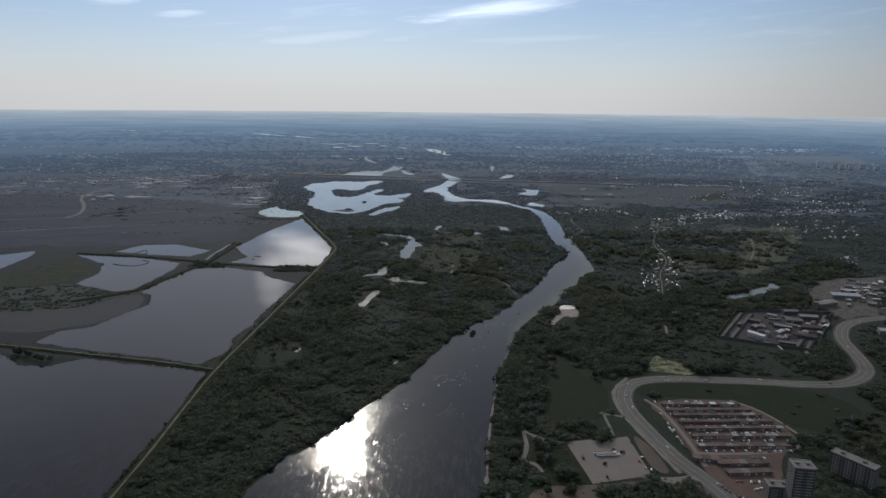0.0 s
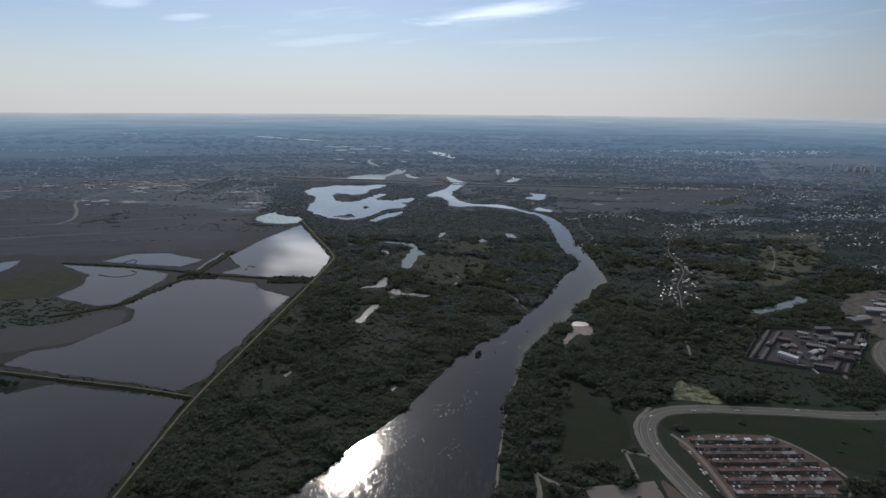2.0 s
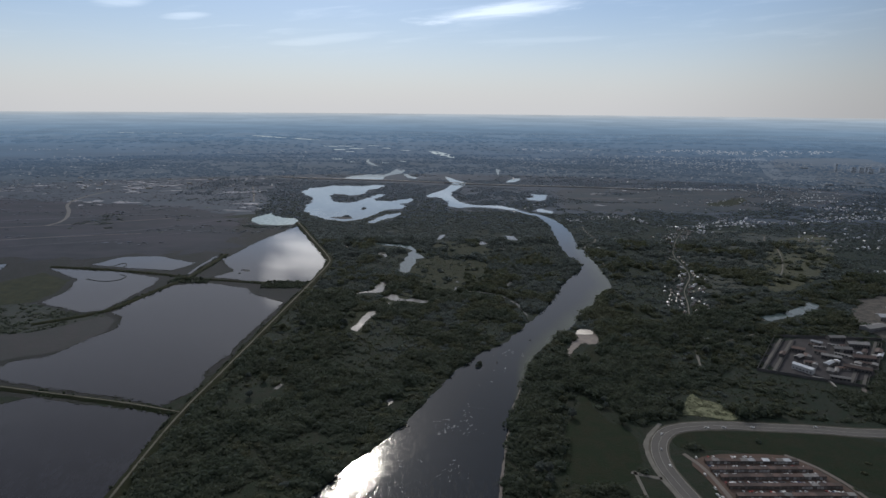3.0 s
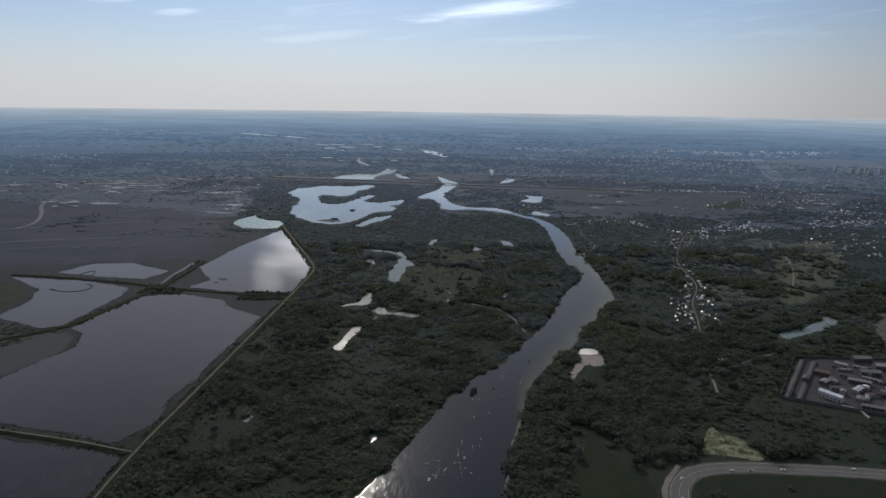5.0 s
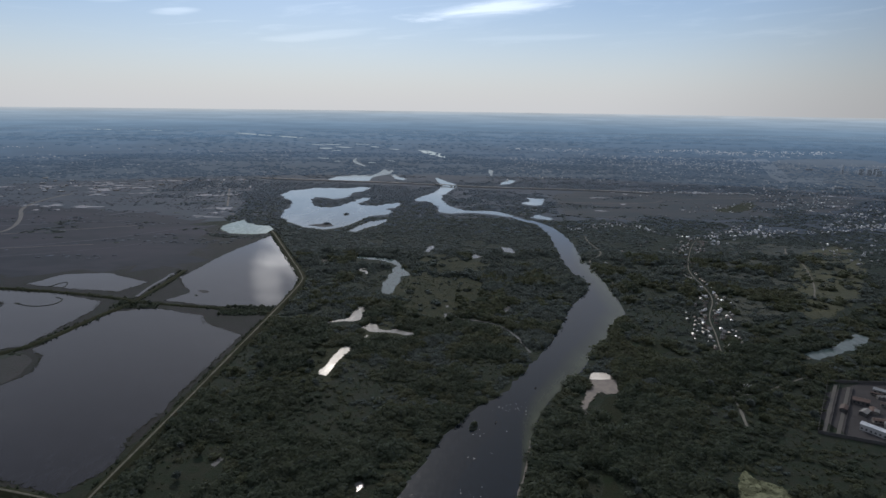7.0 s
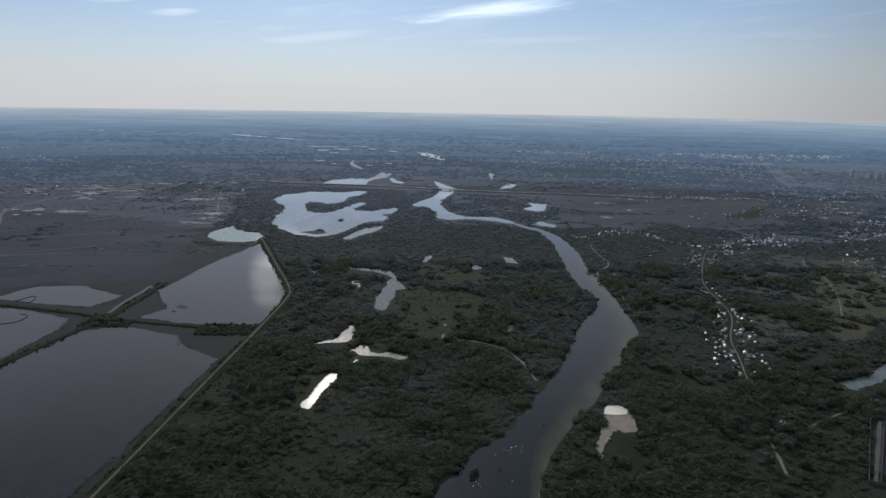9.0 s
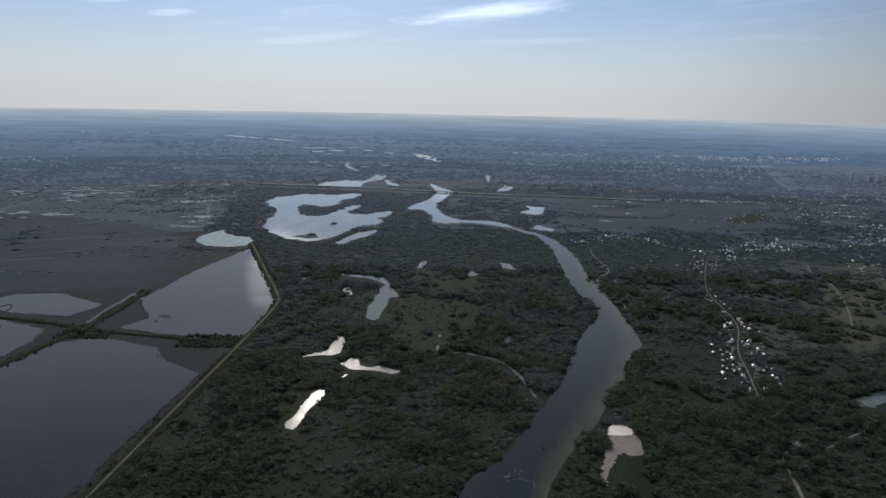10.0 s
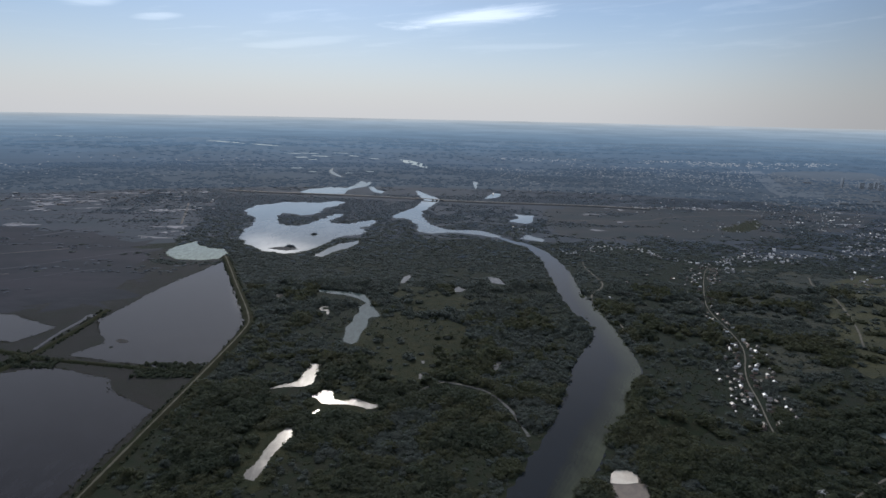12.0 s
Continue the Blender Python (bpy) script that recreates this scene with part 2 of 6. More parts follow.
M_WORKS = surface("dark_works_yard", (0.036, 0.034, 0.037), (0.048, 0.046, 0.049), (0.028, 0.027, 0.029), 16, 3, 0.9, 0.2, 0.2)
M_DARKWALL = surface("stained_concrete_wall", (0.11, 0.108, 0.11), (0.085, 0.084, 0.086), (0.06, 0.06, 0.061), 5, 1, 0.85, 0.1, 0.3)
M_GREYROAD = surface("worn_grey_road", (0.125, 0.130, 0.138), (0.090, 0.094, 0.100), (0.066, 0.069, 0.074), 10, 1.2, 0.85, 0.1, 0.3)
M_KERB = surface("kerb_concrete", (0.31, 0.30, 0.285), (0.26, 0.25, 0.24), (0.20, 0.195, 0.185), 8, 1, 0.85, 0.1, 0.3)
M_CONCRETE = surface("grey_concrete", (0.30, 0.29, 0.275), (0.25, 0.245, 0.235), (0.2, 0.195, 0.185), 6, 0.8, 0.85, 0.1, 0.3)
M_LEAF = surface("canopy_leaves", (0.064, 0.08, 0.053), (0.071, 0.082, 0.053), (0.051, 0.064, 0.046), 40, 1.3, 0.85, 0.0, 0.15, island=0.2, haze_sheen=0.1, through_light=0.5)
M_LEAF_WARM = surface("olive_canopy_leaves", (0.08, 0.092, 0.053), (0.088, 0.093, 0.055), (0.064, 0.074, 0.047), 35, 1.3, 0.85, 0.0, 0.15, island=0.2, haze_sheen=0.1, through_light=0.5)
# willow grey, lifted further to stand in for mid-distance haze
M_LEAF_GREY = surface("hazed_willow_leaves", (0.092, 0.11, 0.094), (0.102, 0.116, 0.1), (0.078, 0.094, 0.084), 35, 1.3, 0.85, 0.0, 0.15, island=0.25, haze_sheen=0.2, through_light=0.5)
# paler, bluer leaves: haze before the far woods, put into the base colour
M_FAR_LEAF = surface("hazed_wood_leaves", (0.098, 0.116, 0.116), (0.108, 0.118, 0.12), (0.084, 0.1, 0.104), 120, 6, 0.85, 0.0, 0.15, island=0.15, haze_sheen=0.45, through_light=0.5)
M_SCRUB = surface("heath_scrub", (0.040, 0.044, 0.046), (0.052, 0.050, 0.056), (0.030, 0.033, 0.035), 90, 6, 0.88, 0.0, 0.15, island=0.3, haze_sheen=0.2)
M_BARK = surface("bark", (0.09, 0.075, 0.06), (0.07, 0.06, 0.05), (0.05, 0.04, 0.035), 1.0, 0.2, 0.9, 0.4, 0.2, local=True)
M_RIVER = water("river_water", (0.006, 0.010, 0.015), 0.05, 0.008, 0.45, 0.38, (0.032, 0.031, 0.027), 3.2, 5.0)
RIFFLES = [water("ruffled_water", (0.007, 0.010, 0.014), 0.07, w, 0.4, 0.5, None, 2.4, 3.2) for w in (0.013, 0.011, 0.009)]
M_POND = water("pond_water", (0.016, 0.017, 0.022), 0.05, 0.0008, 6.0, 0.1)
# sky reflection partly put into the pale base colour
M_LAKE = water("sky_tinted_lake_water", (0.14, 0.15, 0.145), 0.05, 0.0006, 9.0, 0.1, None, 90.0)
M_QUARRY = water("teal_quarry_water", (0.06, 0.082, 0.082), 0.08, 0.004, 4.0, 0.1)
M_POOL = water("shallow_pool_water", (0.09, 0.09, 0.09), 0.16, 0.008, 3.0, 0.3)
SHALLOWS = [water("shallow_water", (0.010 + 0.005 * i, 0.014 + 0.0055 * i, 0.014 + 0.0025 * i), 0.05, 0.004, 1.2, 0.2, None, 30.0) for i in range(6)]
M_BARE = surface("bare_industrial_ground", (0.088, 0.080, 0.071), (0.040, 0.040, 0.038), (0.125, 0.115, 0.104), 9, 2.5, 0.9, 0.2, 0.2)
M_GREENPOND = water("algae_pond_water", (0.19, 0.225, 0.17), 0.1, 0.012, 4.0, 0.2)
M_WALL = surface("house_plaster", (0.278, 0.269, 0.257), (0.219, 0.212, 0.202), (0.166, 0.155, 0.148), 6, 1, 0.9, 0.1, 0.2, object_random=0.3, local=True)
M_WHITEWALL = surface("white_panel_wall", (0.470, 0.470, 0.473), (0.395, 0.397, 0.399), (0.310, 0.309, 0.310), 7, 1, 0.8, 0.1, 0.3, local=True)
M_PANEL = surface("grey_panel_wall", (0.165, 0.165, 0.168), (0.140, 0.139, 0.142), (0.105, 0.105, 0.108), 8, 1.2, 0.85, 0.1, 0.3, local=True)
M_ROOF_METAL = surface("pale_metal_roof", (0.42, 0.44, 0.46), (0.31, 0.33, 0.36), (0.22, 0.22, 0.225), 3, 0.6, 0.45, 0.05, 0.5, 0.2, object_random=0.5, local=True)
M_ROOF_SLATE = surface("grey_slate_roof", (0.17, 0.165, 0.16), (0.13, 0.125, 0.12), (0.09, 0.088, 0.085), 3, 0.6, 0.55, 0.1, 0.5, object_random=0.4, local=True)
M_ROOF_RUST = surface("rust_brown_roof", (0.070, 0.043, 0.035), (0.050, 0.032, 0.028), (0.094, 0.062, 0.051), 4, 0.8, 0.6, 0.1, 0.4, object_random=0.5, local=True)
M_ROOF_FLAT = surface("tar_flat_roof", (0.15, 0.14, 0.13), (0.12, 0.112, 0.105), (0.09, 0.085, 0.08), 6, 1, 0.8, 0.1, 0.4, local=True)
M_GLASS, _t, _p = start_material("window_glass")
_p.inputs["Base Color"].default_value, _p.inputs["Roughness"].default_value = (0.03, 0.035, 0.04, 1), 0.08
M_TYRE = surface("tyre_rubber", (0.03, 0.03, 0.03), (0.025, 0.025, 0.025), (0.04, 0.04, 0.04), 0.5, 0.1, 0.8, 0.1, 0.2, local=True)


def car_paint(name, colour):
    m, t, p = start_material(name)
    n = noise_tex(t, t.nodes.new("ShaderNodeTexCoord").outputs["Object"], 3.0)
    t.links.new(blend(t, maths(t, "MULTIPLY", n, 0.35), colour, tuple(0.6 * c for c in colour)), p.inputs["Base Color"])
    p.inputs["Roughness"].default_value = 0.28
    return m


CAR_PAINTS = [("white", car_paint("white_car_paint", (0.75, 0.75, 0.74))), ("silver", car_paint("silver_car_paint", (0.42, 0.43, 0.44))),
              ("dark grey", car_paint("dark_car_paint", (0.05, 0.05, 0.055))), ("red", car_paint("red_car_paint", (0.30, 0.045, 0.035))),
              ("blue", car_paint("blue_car_paint", (0.05, 0.08, 0.18)))]


# ---------------------------------------------------------------- mesh helpers
def link_mesh(name, bm, material):
    me = bpy.data.meshes.new(name)
    bm.to_mesh(me)
    bm.free()
    me.materials.append(material)
    return new(name, me)


def part(name, bm, material, parent, label=""):
    ob = link_mesh(name, bm, material)
    ob.parent = parent
    return tagged(ob, label)


def array_mesh(name, verts, tris, material, smooth=True):
    """A mesh of triangles straight from arrays."""
    me = bpy.data.meshes.new(name)
    me.vertices.add(len(verts))
    me.vertices.foreach_set("co", np.asarray(verts, np.float32).ravel())
    me.loops.add(3 * len(tris))
    me.loops.foreach_set("vertex_index", np.asarray(tris, np.int32).ravel())
    me.polygons.add(len(tris))
    me.polygons.foreach_set("loop_start", np.arange(0, 3 * len(tris), 3, dtype=np.int32))
    me.polygons.foreach_set("loop_total", np.full(len(tris), 3, np.int32))
    me.polygons.foreach_set("use_smooth", np.full(len(tris), smooth, bool))
    me.update(calc_edges=True)
    me.materials.append(material)
    return new(name, me)


def round_off(points, closed=True, times=2):
    pts = [Vector(p) for p in points]
    for _ in range(times):
        n, out = len(pts), []
        for i in range(n if closed else n - 1):
            a, b = pts[i], pts[(i + 1) % n]
            out += [a * 0.75 + b * 0.25, a * 0.25 + b * 0.75]
        if not closed:
            out = [pts[0]] + out + [pts[-1]]
        pts = out
    return pts


def resample(pts, step, closed=False):
    out = []
    n = len(pts)
    for i in range(n if closed else n - 1):
        a, b = pts[i], pts[(i + 1) % n]
        k = max(1, int((b - a).length / step))
        out += [a.lerp(b, j / k) for j in range(k)]
    return out if closed else out + [pts[-1]]


def shore(points, step=6.0, rough=2.0, times=2, jag=0.0):
    """A natural outline: rounded, then roughened at two scales."""
    pts = resample(round_off(points, True, times), step, True)
    out = []
    for p in pts:
        q = Vector((p.x, p.y, 0))
        a, b = noise.noise_vector(q / 23.0), noise.noise_vector(q / 5.0) + 0.8 * noise.noise_vector(q / 1.9)
        out.append(Vector((p.x + rough * (a.x + 0.6 * b.x) + random.uniform(-jag, jag), p.y + rough * (a.y + 0.6 * b.y) + random.uniform(-jag, jag))))
    return out


SCALE_EYE, MID_Y, NEAR_R, SPAN_R = 280.0, 200.0, 2600.0, 2100.0


def lift(x, y, z=0.0):
    """The far country lies on the slope that closes the scene; nearer than NEAR_R it is level."""
    d = math.hypot(x, y - MID_Y)
    if d <= NEAR_R:
        return Vector((x, y, z))
    d = min(d, 38000.0)
    e = NEAR_R + SPAN_R * (1 - math.exp(-(d - NEAR_R) / SPAN_R))
    k = e / math.hypot(x, y - MID_Y)
    return Vector((x * k, MID_Y + (y - MID_Y) * k, SCALE_EYE * (1 - e / d) + z))


def sheet(name, outline, z, material, label, kind="structure", category=""):
    """A level patch with a short skirt, so that it has a thickness."""
    bm = bmesh.new()
    flat, _, faces, _, _, _ = geometry.delaunay_2d_cdt([Vector((p.x, p.y)) for p in outline], [], [list(range(len(outline)))], 1, 1e-4)
    inner = [bm.verts.new(lift(p.x, p.y, z)) for p in flat]
    for f in faces:
        bm.faces.new([inner[i] for i in f])
    top = [bm.verts.new(lift(p.x, p.y, z)) for p in outline]
    low = [bm.verts.new(lift(p.x, p.y, z - 0.4)) for p in outline]
    for i in range(len(top)):
        j = (i + 1) % len(top)
        bm.faces.new((top[i], low[i], low[j], top[j]))
    bm.normal_update()
    for f in bm.faces:
        if f.normal.z < -0.2:
            f.normal_flip()
    return tagged(link_mesh(name, bm, material), label, category, "", kind)


def ribbon(name, line, profile, material, label="", step=8.0, wobble=0.0, kind="structure", parent=None, times=2, taper=0.0):
    """A strip along a line; profile: (offset to the right, height) pairs."""
    pts = resample(round_off(line, False, times), step)
    bm = bmesh.new()
    rows = []
    for i, p in enumerate(pts):
        t = (pts[min(i + 1, len(pts) - 1)] - pts[max(i - 1, 0)]).normalized()
        right = Vector((t.y, -t.x))
        grow = 1 + wobble * noise.noise(Vector((p.x / 9, p.y / 9, 3.0)))
        if taper:
            grow *= min(1.0, i / (taper * len(pts)), (len(pts) - 1 - i) / (taper * len(pts))) + 0.01
        rows.append([bm.verts.new((p.x + right.x * o * grow, p.y + right.y * o * grow, z)) for o, z in profile])
    for a, b in zip(rows, rows[1:]):
        for k in range(len(profile) - 1):
            bm.faces.new((a[k], a[k + 1], b[k + 1], b[k]))
    bmesh.ops.recalc_face_normals(bm, faces=bm.faces)
    if parent:
        return part(name, bm, material, parent, label)
    return tagged(link_mesh(name, bm, material), label, "", "", kind)


def box(bm, x0, x1, y0, y1, z0, z1, bevel=0.0):
    g = bmesh.ops.create_cube(bm, size=1.0)
    for v in g["verts"]:
        v.co = Vector((x0 + (v.co.x + 0.5) * (x1 - x0), y0 + (v.co.y + 0.5) * (y1 - y0), z0 + (v.co.z + 0.5) * (z1 - z0)))
    if bevel:
        edges = list({e for v in g["verts"] for e in v.link_edges})
        bmesh.ops.bevel(bm, geom=edges, offset=bevel, segments=1, affect="EDGES")
    return bm


# ---------------------------------------------------------------- plan: waters and lines (metres)
def V2(points):
    return [Vector(p) for p in points]


RIVER_LEFT = V2([(-260, -500), (-230, 0), (-170, 250), (-145, 395), (-141, 416), (-127, 446), (-113, 459), (-94, 496), (-76, 533), (-52, 566), (-23, 628), (13, 714), (40, 766), (68, 789),
                 (101, 851), (114, 878), (140, 923), (166, 987), (191, 1064), (240, 1146), (250, 1203), (239, 1275), (244, 1426), (258, 1584), (249, 1712), (229, 1734), (193, 1808)])
RIVER_RIGHT = V2([(20, -500), (18, 0), (25, 250), (33, 396), (36, 419), (40, 459), (44, 496), (50, 538), (57, 575), (67, 631), (84, 688), (87, 710), (101, 755), (126, 801), (162, 851),
                  (185, 898), (215, 941), (254, 1030), (269, 1044), (277, 1122), (282, 1245), (279, 1383), (294, 1518), (282, 1684), (252, 1752), (237, 1766), (203, 1822)])
RIVER_UP_SOUTH = V2([(193, 1808), (152, 1847), (85, 1871), (43, 1853), (1, 1879), (8, 1949), (-25, 2077), (-65, 2064), (-64, 2132), (-16, 2243), (2, 2328), (16, 2420), (8, 2548), (-14, 2692)])
RIVER_UP_NORTH = V2([(203, 1822), (200, 1843), (162, 1906), (86, 1900), (51, 1952), (23, 2035), (10, 2159), (41, 2308), (72, 2413), (70, 2496), (24, 2597), (-1, 2700)])
RIVER = RIVER_LEFT + RIVER_RIGHT[::-1]
RIVER_UP = RIVER_UP_SOUTH + RIVER_UP_NORTH[::-1]
LAKE = V2([(-499, 2176), (-489, 2271), (-458, 2295), (-423, 2348), (-364, 2346), (-309, 2340), (-268, 2387), (-231, 2361), (-252, 2277), (-280, 2235), (-277, 2146), (-297, 2110),
          (-317, 2092), (-347, 2122), (-380, 2129), (-385, 2086), (-356, 1969), (-332, 1935), (-294, 1933), (-270, 1984), (-251, 2051), (-231, 2123), (-207, 2125), (-213, 2070),
          (-234, 2007), (-220, 1980), (-175, 1970), (-145, 2006), (-109, 2033), (-113, 1953), (-138, 1919), (-117, 1870), (-135, 1822), (-169, 1808), (-190, 1763), (-199, 1702),
          (-219, 1654), (-244, 1626), (-274, 1624), (-314, 1648), (-363, 1711), (-399, 1781), (-410, 1848), (-415, 1936), (-425, 2020), (-442, 2065), (-475, 2110)])
POND_A = V2([(-360, 1552), (-356, 1548), (-219, 1190), (-217, 1178), (-225, 1041), (-281, 1054), (-392, 1083), (-371, 1123), (-420, 1202), (-402, 1371)])
POND_B = V2([(-398, 1054), (-314, 1022), (-301, 994), (-238, 951), (-244, 856), (-250, 762), (-257, 704), (-250, 675), (-256, 653), (-272, 627), (-311, 644), (-380, 658), (-491, 687), (-484, 727),
             (-454, 742), (-440, 788), (-423, 838), (-441, 881), (-463, 897), (-453, 999), (-441, 1029)])
POND_C = V2([(-560, 655), (-506, 652), (-462, 623), (-431, 622), (-405, 643), (-359, 633), (-288, 619), (-251, 609), (-249, 563), (-246, 511), (-247, 454), (-246, 407), (-248, 250), (-330, 150), (-600, 300)])
POND_D = V2([(-696, 1128), (-563, 1111), (-483, 1079), (-469, 1036), (-480, 909), (-501, 896), (-588, 936), (-586, 1001), (-610, 1062)])
POND_E = V2([(-641, 1158), (-615, 1220), (-546, 1228), (-458, 1175), (-479, 1123), (-578, 1142)])
POND_F = V2([(-874, 1044), (-839, 1122), (-794, 1161), (-775, 1111), (-767, 1021), (-791, 939)])
POND_G = V2([(-501, 1620), (-500, 1672), (-477, 1735), (-455, 1688), (-423, 1663), (-391, 1652), (-373, 1615), (-375, 1567), (-412, 1554), (-457, 1563), (-486, 1596)])
SLIT = V2([(-98, 922), (-104, 917), (-109, 908), (-115, 880), (-116, 866), (-122, 848), (-121, 840), (-112, 836), (-109, 849), (-107, 869), (-97, 901)])
WET_A = V2([(-145, 996), (-130, 1008), (-114, 1016), (-111, 1044), (-109, 1065), (-97, 1063), (-96, 1036), (-97, 1012), (-106, 1005), (-126, 1003)])
WET_B = V2([(-93, 981), (-89, 989), (-84, 996), (-74, 995), (-70, 976), (-57, 971), (-48, 979), (-31, 965), (-12, 970), (-23, 959), (-35, 955), (-47, 963), (-61, 965), (-75, 965), (-82, 968), (-87, 977)])
CRESCENT = V2([(-161, 1379), (-140, 1362), (-119, 1356), (-99, 1356), (-74, 1338), (-60, 1304), (-51, 1264), (-41, 1236), (-57, 1227), (-56, 1193), (-61, 1171), (-64, 1132), (-70, 1125), (-80, 1134),
               (-82, 1146), (-84, 1192), (-78, 1209), (-79, 1235), (-73, 1251), (-75, 1276), (-67, 1297), (-83, 1320), (-102, 1336), (-120, 1341), (-145, 1351)])
LAKE_R = V2([(439, 908), (496, 936), (546, 975), (556, 963), (512, 923), (446, 892)])
LAKE_U = V2([(-424, 2593), (-409, 2690), (-365, 2726), (-337, 2773), (-275, 2738), (-257, 2836), (-249, 2939), (-241, 3014), (-212, 2910), (-210, 2982), (-195, 2948), (-203, 2811),
          (-234, 2756), (-262, 2692), (-261, 2571), (-319, 2564), (-373, 2567)])
HOOK = V2([(-451, 3641), (-449, 3444), (-412, 3284), (-345, 3129), (-347, 3164), (-401, 3337), (-427, 3426)])
SMALL_PONDS = {
    "lake_side": V2([(-198, 1600), (-186, 1670), (-179, 1699), (-158, 1730), (-128, 1752), (-125, 1726), (-141, 1686), (-160, 1648), (-183, 1601)]),
    "round": V2([(-217, 1334), (-210, 1342), (-199, 1335), (-205, 1322)]),
    "oval": V2([(-20, 1411), (-15, 1452), (-3, 1464), (-1, 1452), (-13, 1407)]),
    "mid": V2([(64, 1360), (77, 1394), (90, 1374), (80, 1360)]),
    "long": V2([(134, 1458), (153, 1448), (161, 1404), (137, 1417)]),
    "east": V2([(95, 1050), (103, 1073), (113, 1075), (103, 1050)]),
    "dot": V2([(-56, 646), (-51, 650), (-49, 642), (-53, 635)]),
    "dot_west": V2([(-173, 669), (-169, 681), (-166, 677), (-169, 666)]),
    "meadow": V2([(250, 2045), (289, 2104), (285, 2175), (308, 2151), (340, 2147), (314, 2034), (291, 2011)]),
    "basin": V2([(247, 1810), (271, 1853), (304, 1798), (292, 1767)]),
    "upper_side": V2([(-196, 2780), (-181, 2814), (-149, 2685), (-118, 2643), (-136, 2597), (-172, 2664)]),
    "squiggle": V2([(-134, 1274), (-122, 1281), (-120, 1276), (-128, 1271), (-127, 1262), (-118, 1263), (-115, 1241), (-119, 1241), (-121, 1255), (-130, 1258)]),
    "sliver": V2([(-176, 958), (-166, 964), (-168, 960)]),
    "dash": V2([(-82, 955), (-80, 953), (-83, 944), (-85, 946)]),
    "dash_thin": V2([(14, 997), (21, 1003), (29, 1012), (31, 1010), (22, 1000)]),
    "dash_up": V2([(16, 1040), (19, 1036), (17, 1024), (14, 1026)]),
    "fleck": V2([(17, 1075), (21, 1076), (21, 1067), (18, 1067)]),
    "fleck_low": V2([(-4, 980), (1, 978), (0, 983)]),
    "north": V2([(233, 3063), (253, 3010), (222, 2770), (223, 2872)]),
    "north_bend": V2([(226, 2499), (276, 2654), (308, 2640), (277, 2531)]),
}
FAR_PONDS = [  # x, y, half length, half depth, turn (degrees)
    (-1740, 6080, 330, 110, -44), (-1290, 5670, 230, 95, -45), (-745, 4300, 45, 105, 0), (-618, 3535, 30, 48, 0), (-645, 4430, 70, 70, -30), (-438, 4500, 48, 52, -50),
    (-285, 4278, 46, 48, -50), (-875, 4668, 80, 58, -38), (-513, 3354, 18, 28, 0), (-240, 3405, 18, 30, 0), (-3460, 6680, 330, 130, -14), (-2960, 6640, 130, 130, -20),
    (-760, 4700, 70, 60, -20), (-560, 4780, 60, 60, -30), (-330, 3300, 20, 30, 0), (-640, 4120, 30, 40, 0),
]
RIVER_FAR = V2([(-134, 4305), (-63, 4236), (13, 4000), (42, 3836), (35, 3704), (-32, 3861), (-95, 4067)])
DYKE = V2([(-240, 200), (-238, 354), (-239, 392), (-239, 454), (-242, 516), (-245, 609), (-237, 727), (-228, 896), (-220, 1030), (-213, 1171), (-218, 1216), (-285, 1377), (-360, 1565), (-372, 1590)])
DYKE_BC = V2([(-720, 702), (-525, 679), (-478, 669), (-375, 646), (-303, 631), (-246, 614)])
CAUSE_DB = V2([(-430, 1075), (-449, 1014), (-467, 915), (-487, 885), (-540, 845)])
CAUSE_A = V2([(-430, 1250), (-428, 1168), (-433, 1081)])
CAUSE_ED = V2([(-700, 1140), (-577, 1122), (-457, 1090), (-430, 1075)])
CAUSE_E = V2([(-430, 1075), (-347, 1060), (-276, 1046), (-224, 1032)])
ROAD = V2([(222, 300), (219, 363), (214, 399), (206, 425), (196, 445), (190, 470), (184, 501), (179, 535), (182, 560), (190, 580), (204, 595), (226, 602), (259, 604), (282, 602), (334, 599), (374, 593),
           (417, 593), (444, 603), (471, 626), (483, 651), (493, 684), (504, 723), (522, 753), (545, 780), (585, 801), (651, 817), (800, 850)])
VILLAGE_ROAD = V2([(578, 1544), (562, 1530), (521, 1448), (465, 1320), (448, 1262), (442, 1210), (431, 1140), (415, 1098), (389, 1050), (376, 1018), (364, 972), (350, 932), (344, 911)])
TRACKS = [
    (V2([(735, 1481), (701, 1418), (715, 1401), (674, 1296), (627, 1197), (587, 1131)]), 1.2), (V2([(338, 1585), (329, 1538), (331, 1475), (333, 1407), (291, 1355), (283, 1300), (285, 1254), (297, 1217), (290, 1171), (291, 1134)]), 1.2),
    (V2([(335, 822), (322, 812), (305, 803), (300, 777), (289, 738)]), 1.2), (V2([(305, 803), (324, 799), (370, 824), (405, 845), (439, 850)]), 0.9), (V2([(199, 606), (176, 577), (171, 552), (171, 524), (176, 498), (182, 466), (190, 430)]), 1.8),
    (V2([(48, 330), (50, 397), (54, 427), (67, 447), (74, 468), (73, 496), (70, 514), (74, 530)]), 1.8), (V2([(71, 498), (79, 487), (90, 477), (107, 474), (132, 478)]), 1.5), (V2([(153, 530), (153, 503), (152, 487)]), 1.2),
    (V2([(150, 528), (160, 524), (172, 520)]), 1.6), (V2([(429, 926), (433, 907), (439, 893)]), 1.6), (V2([(-6, 975), (22, 1004), (42, 1021), (74, 1005)]), 1.0), (V2([(64, 447), (78, 441), (80, 430)]), 1.8),
]
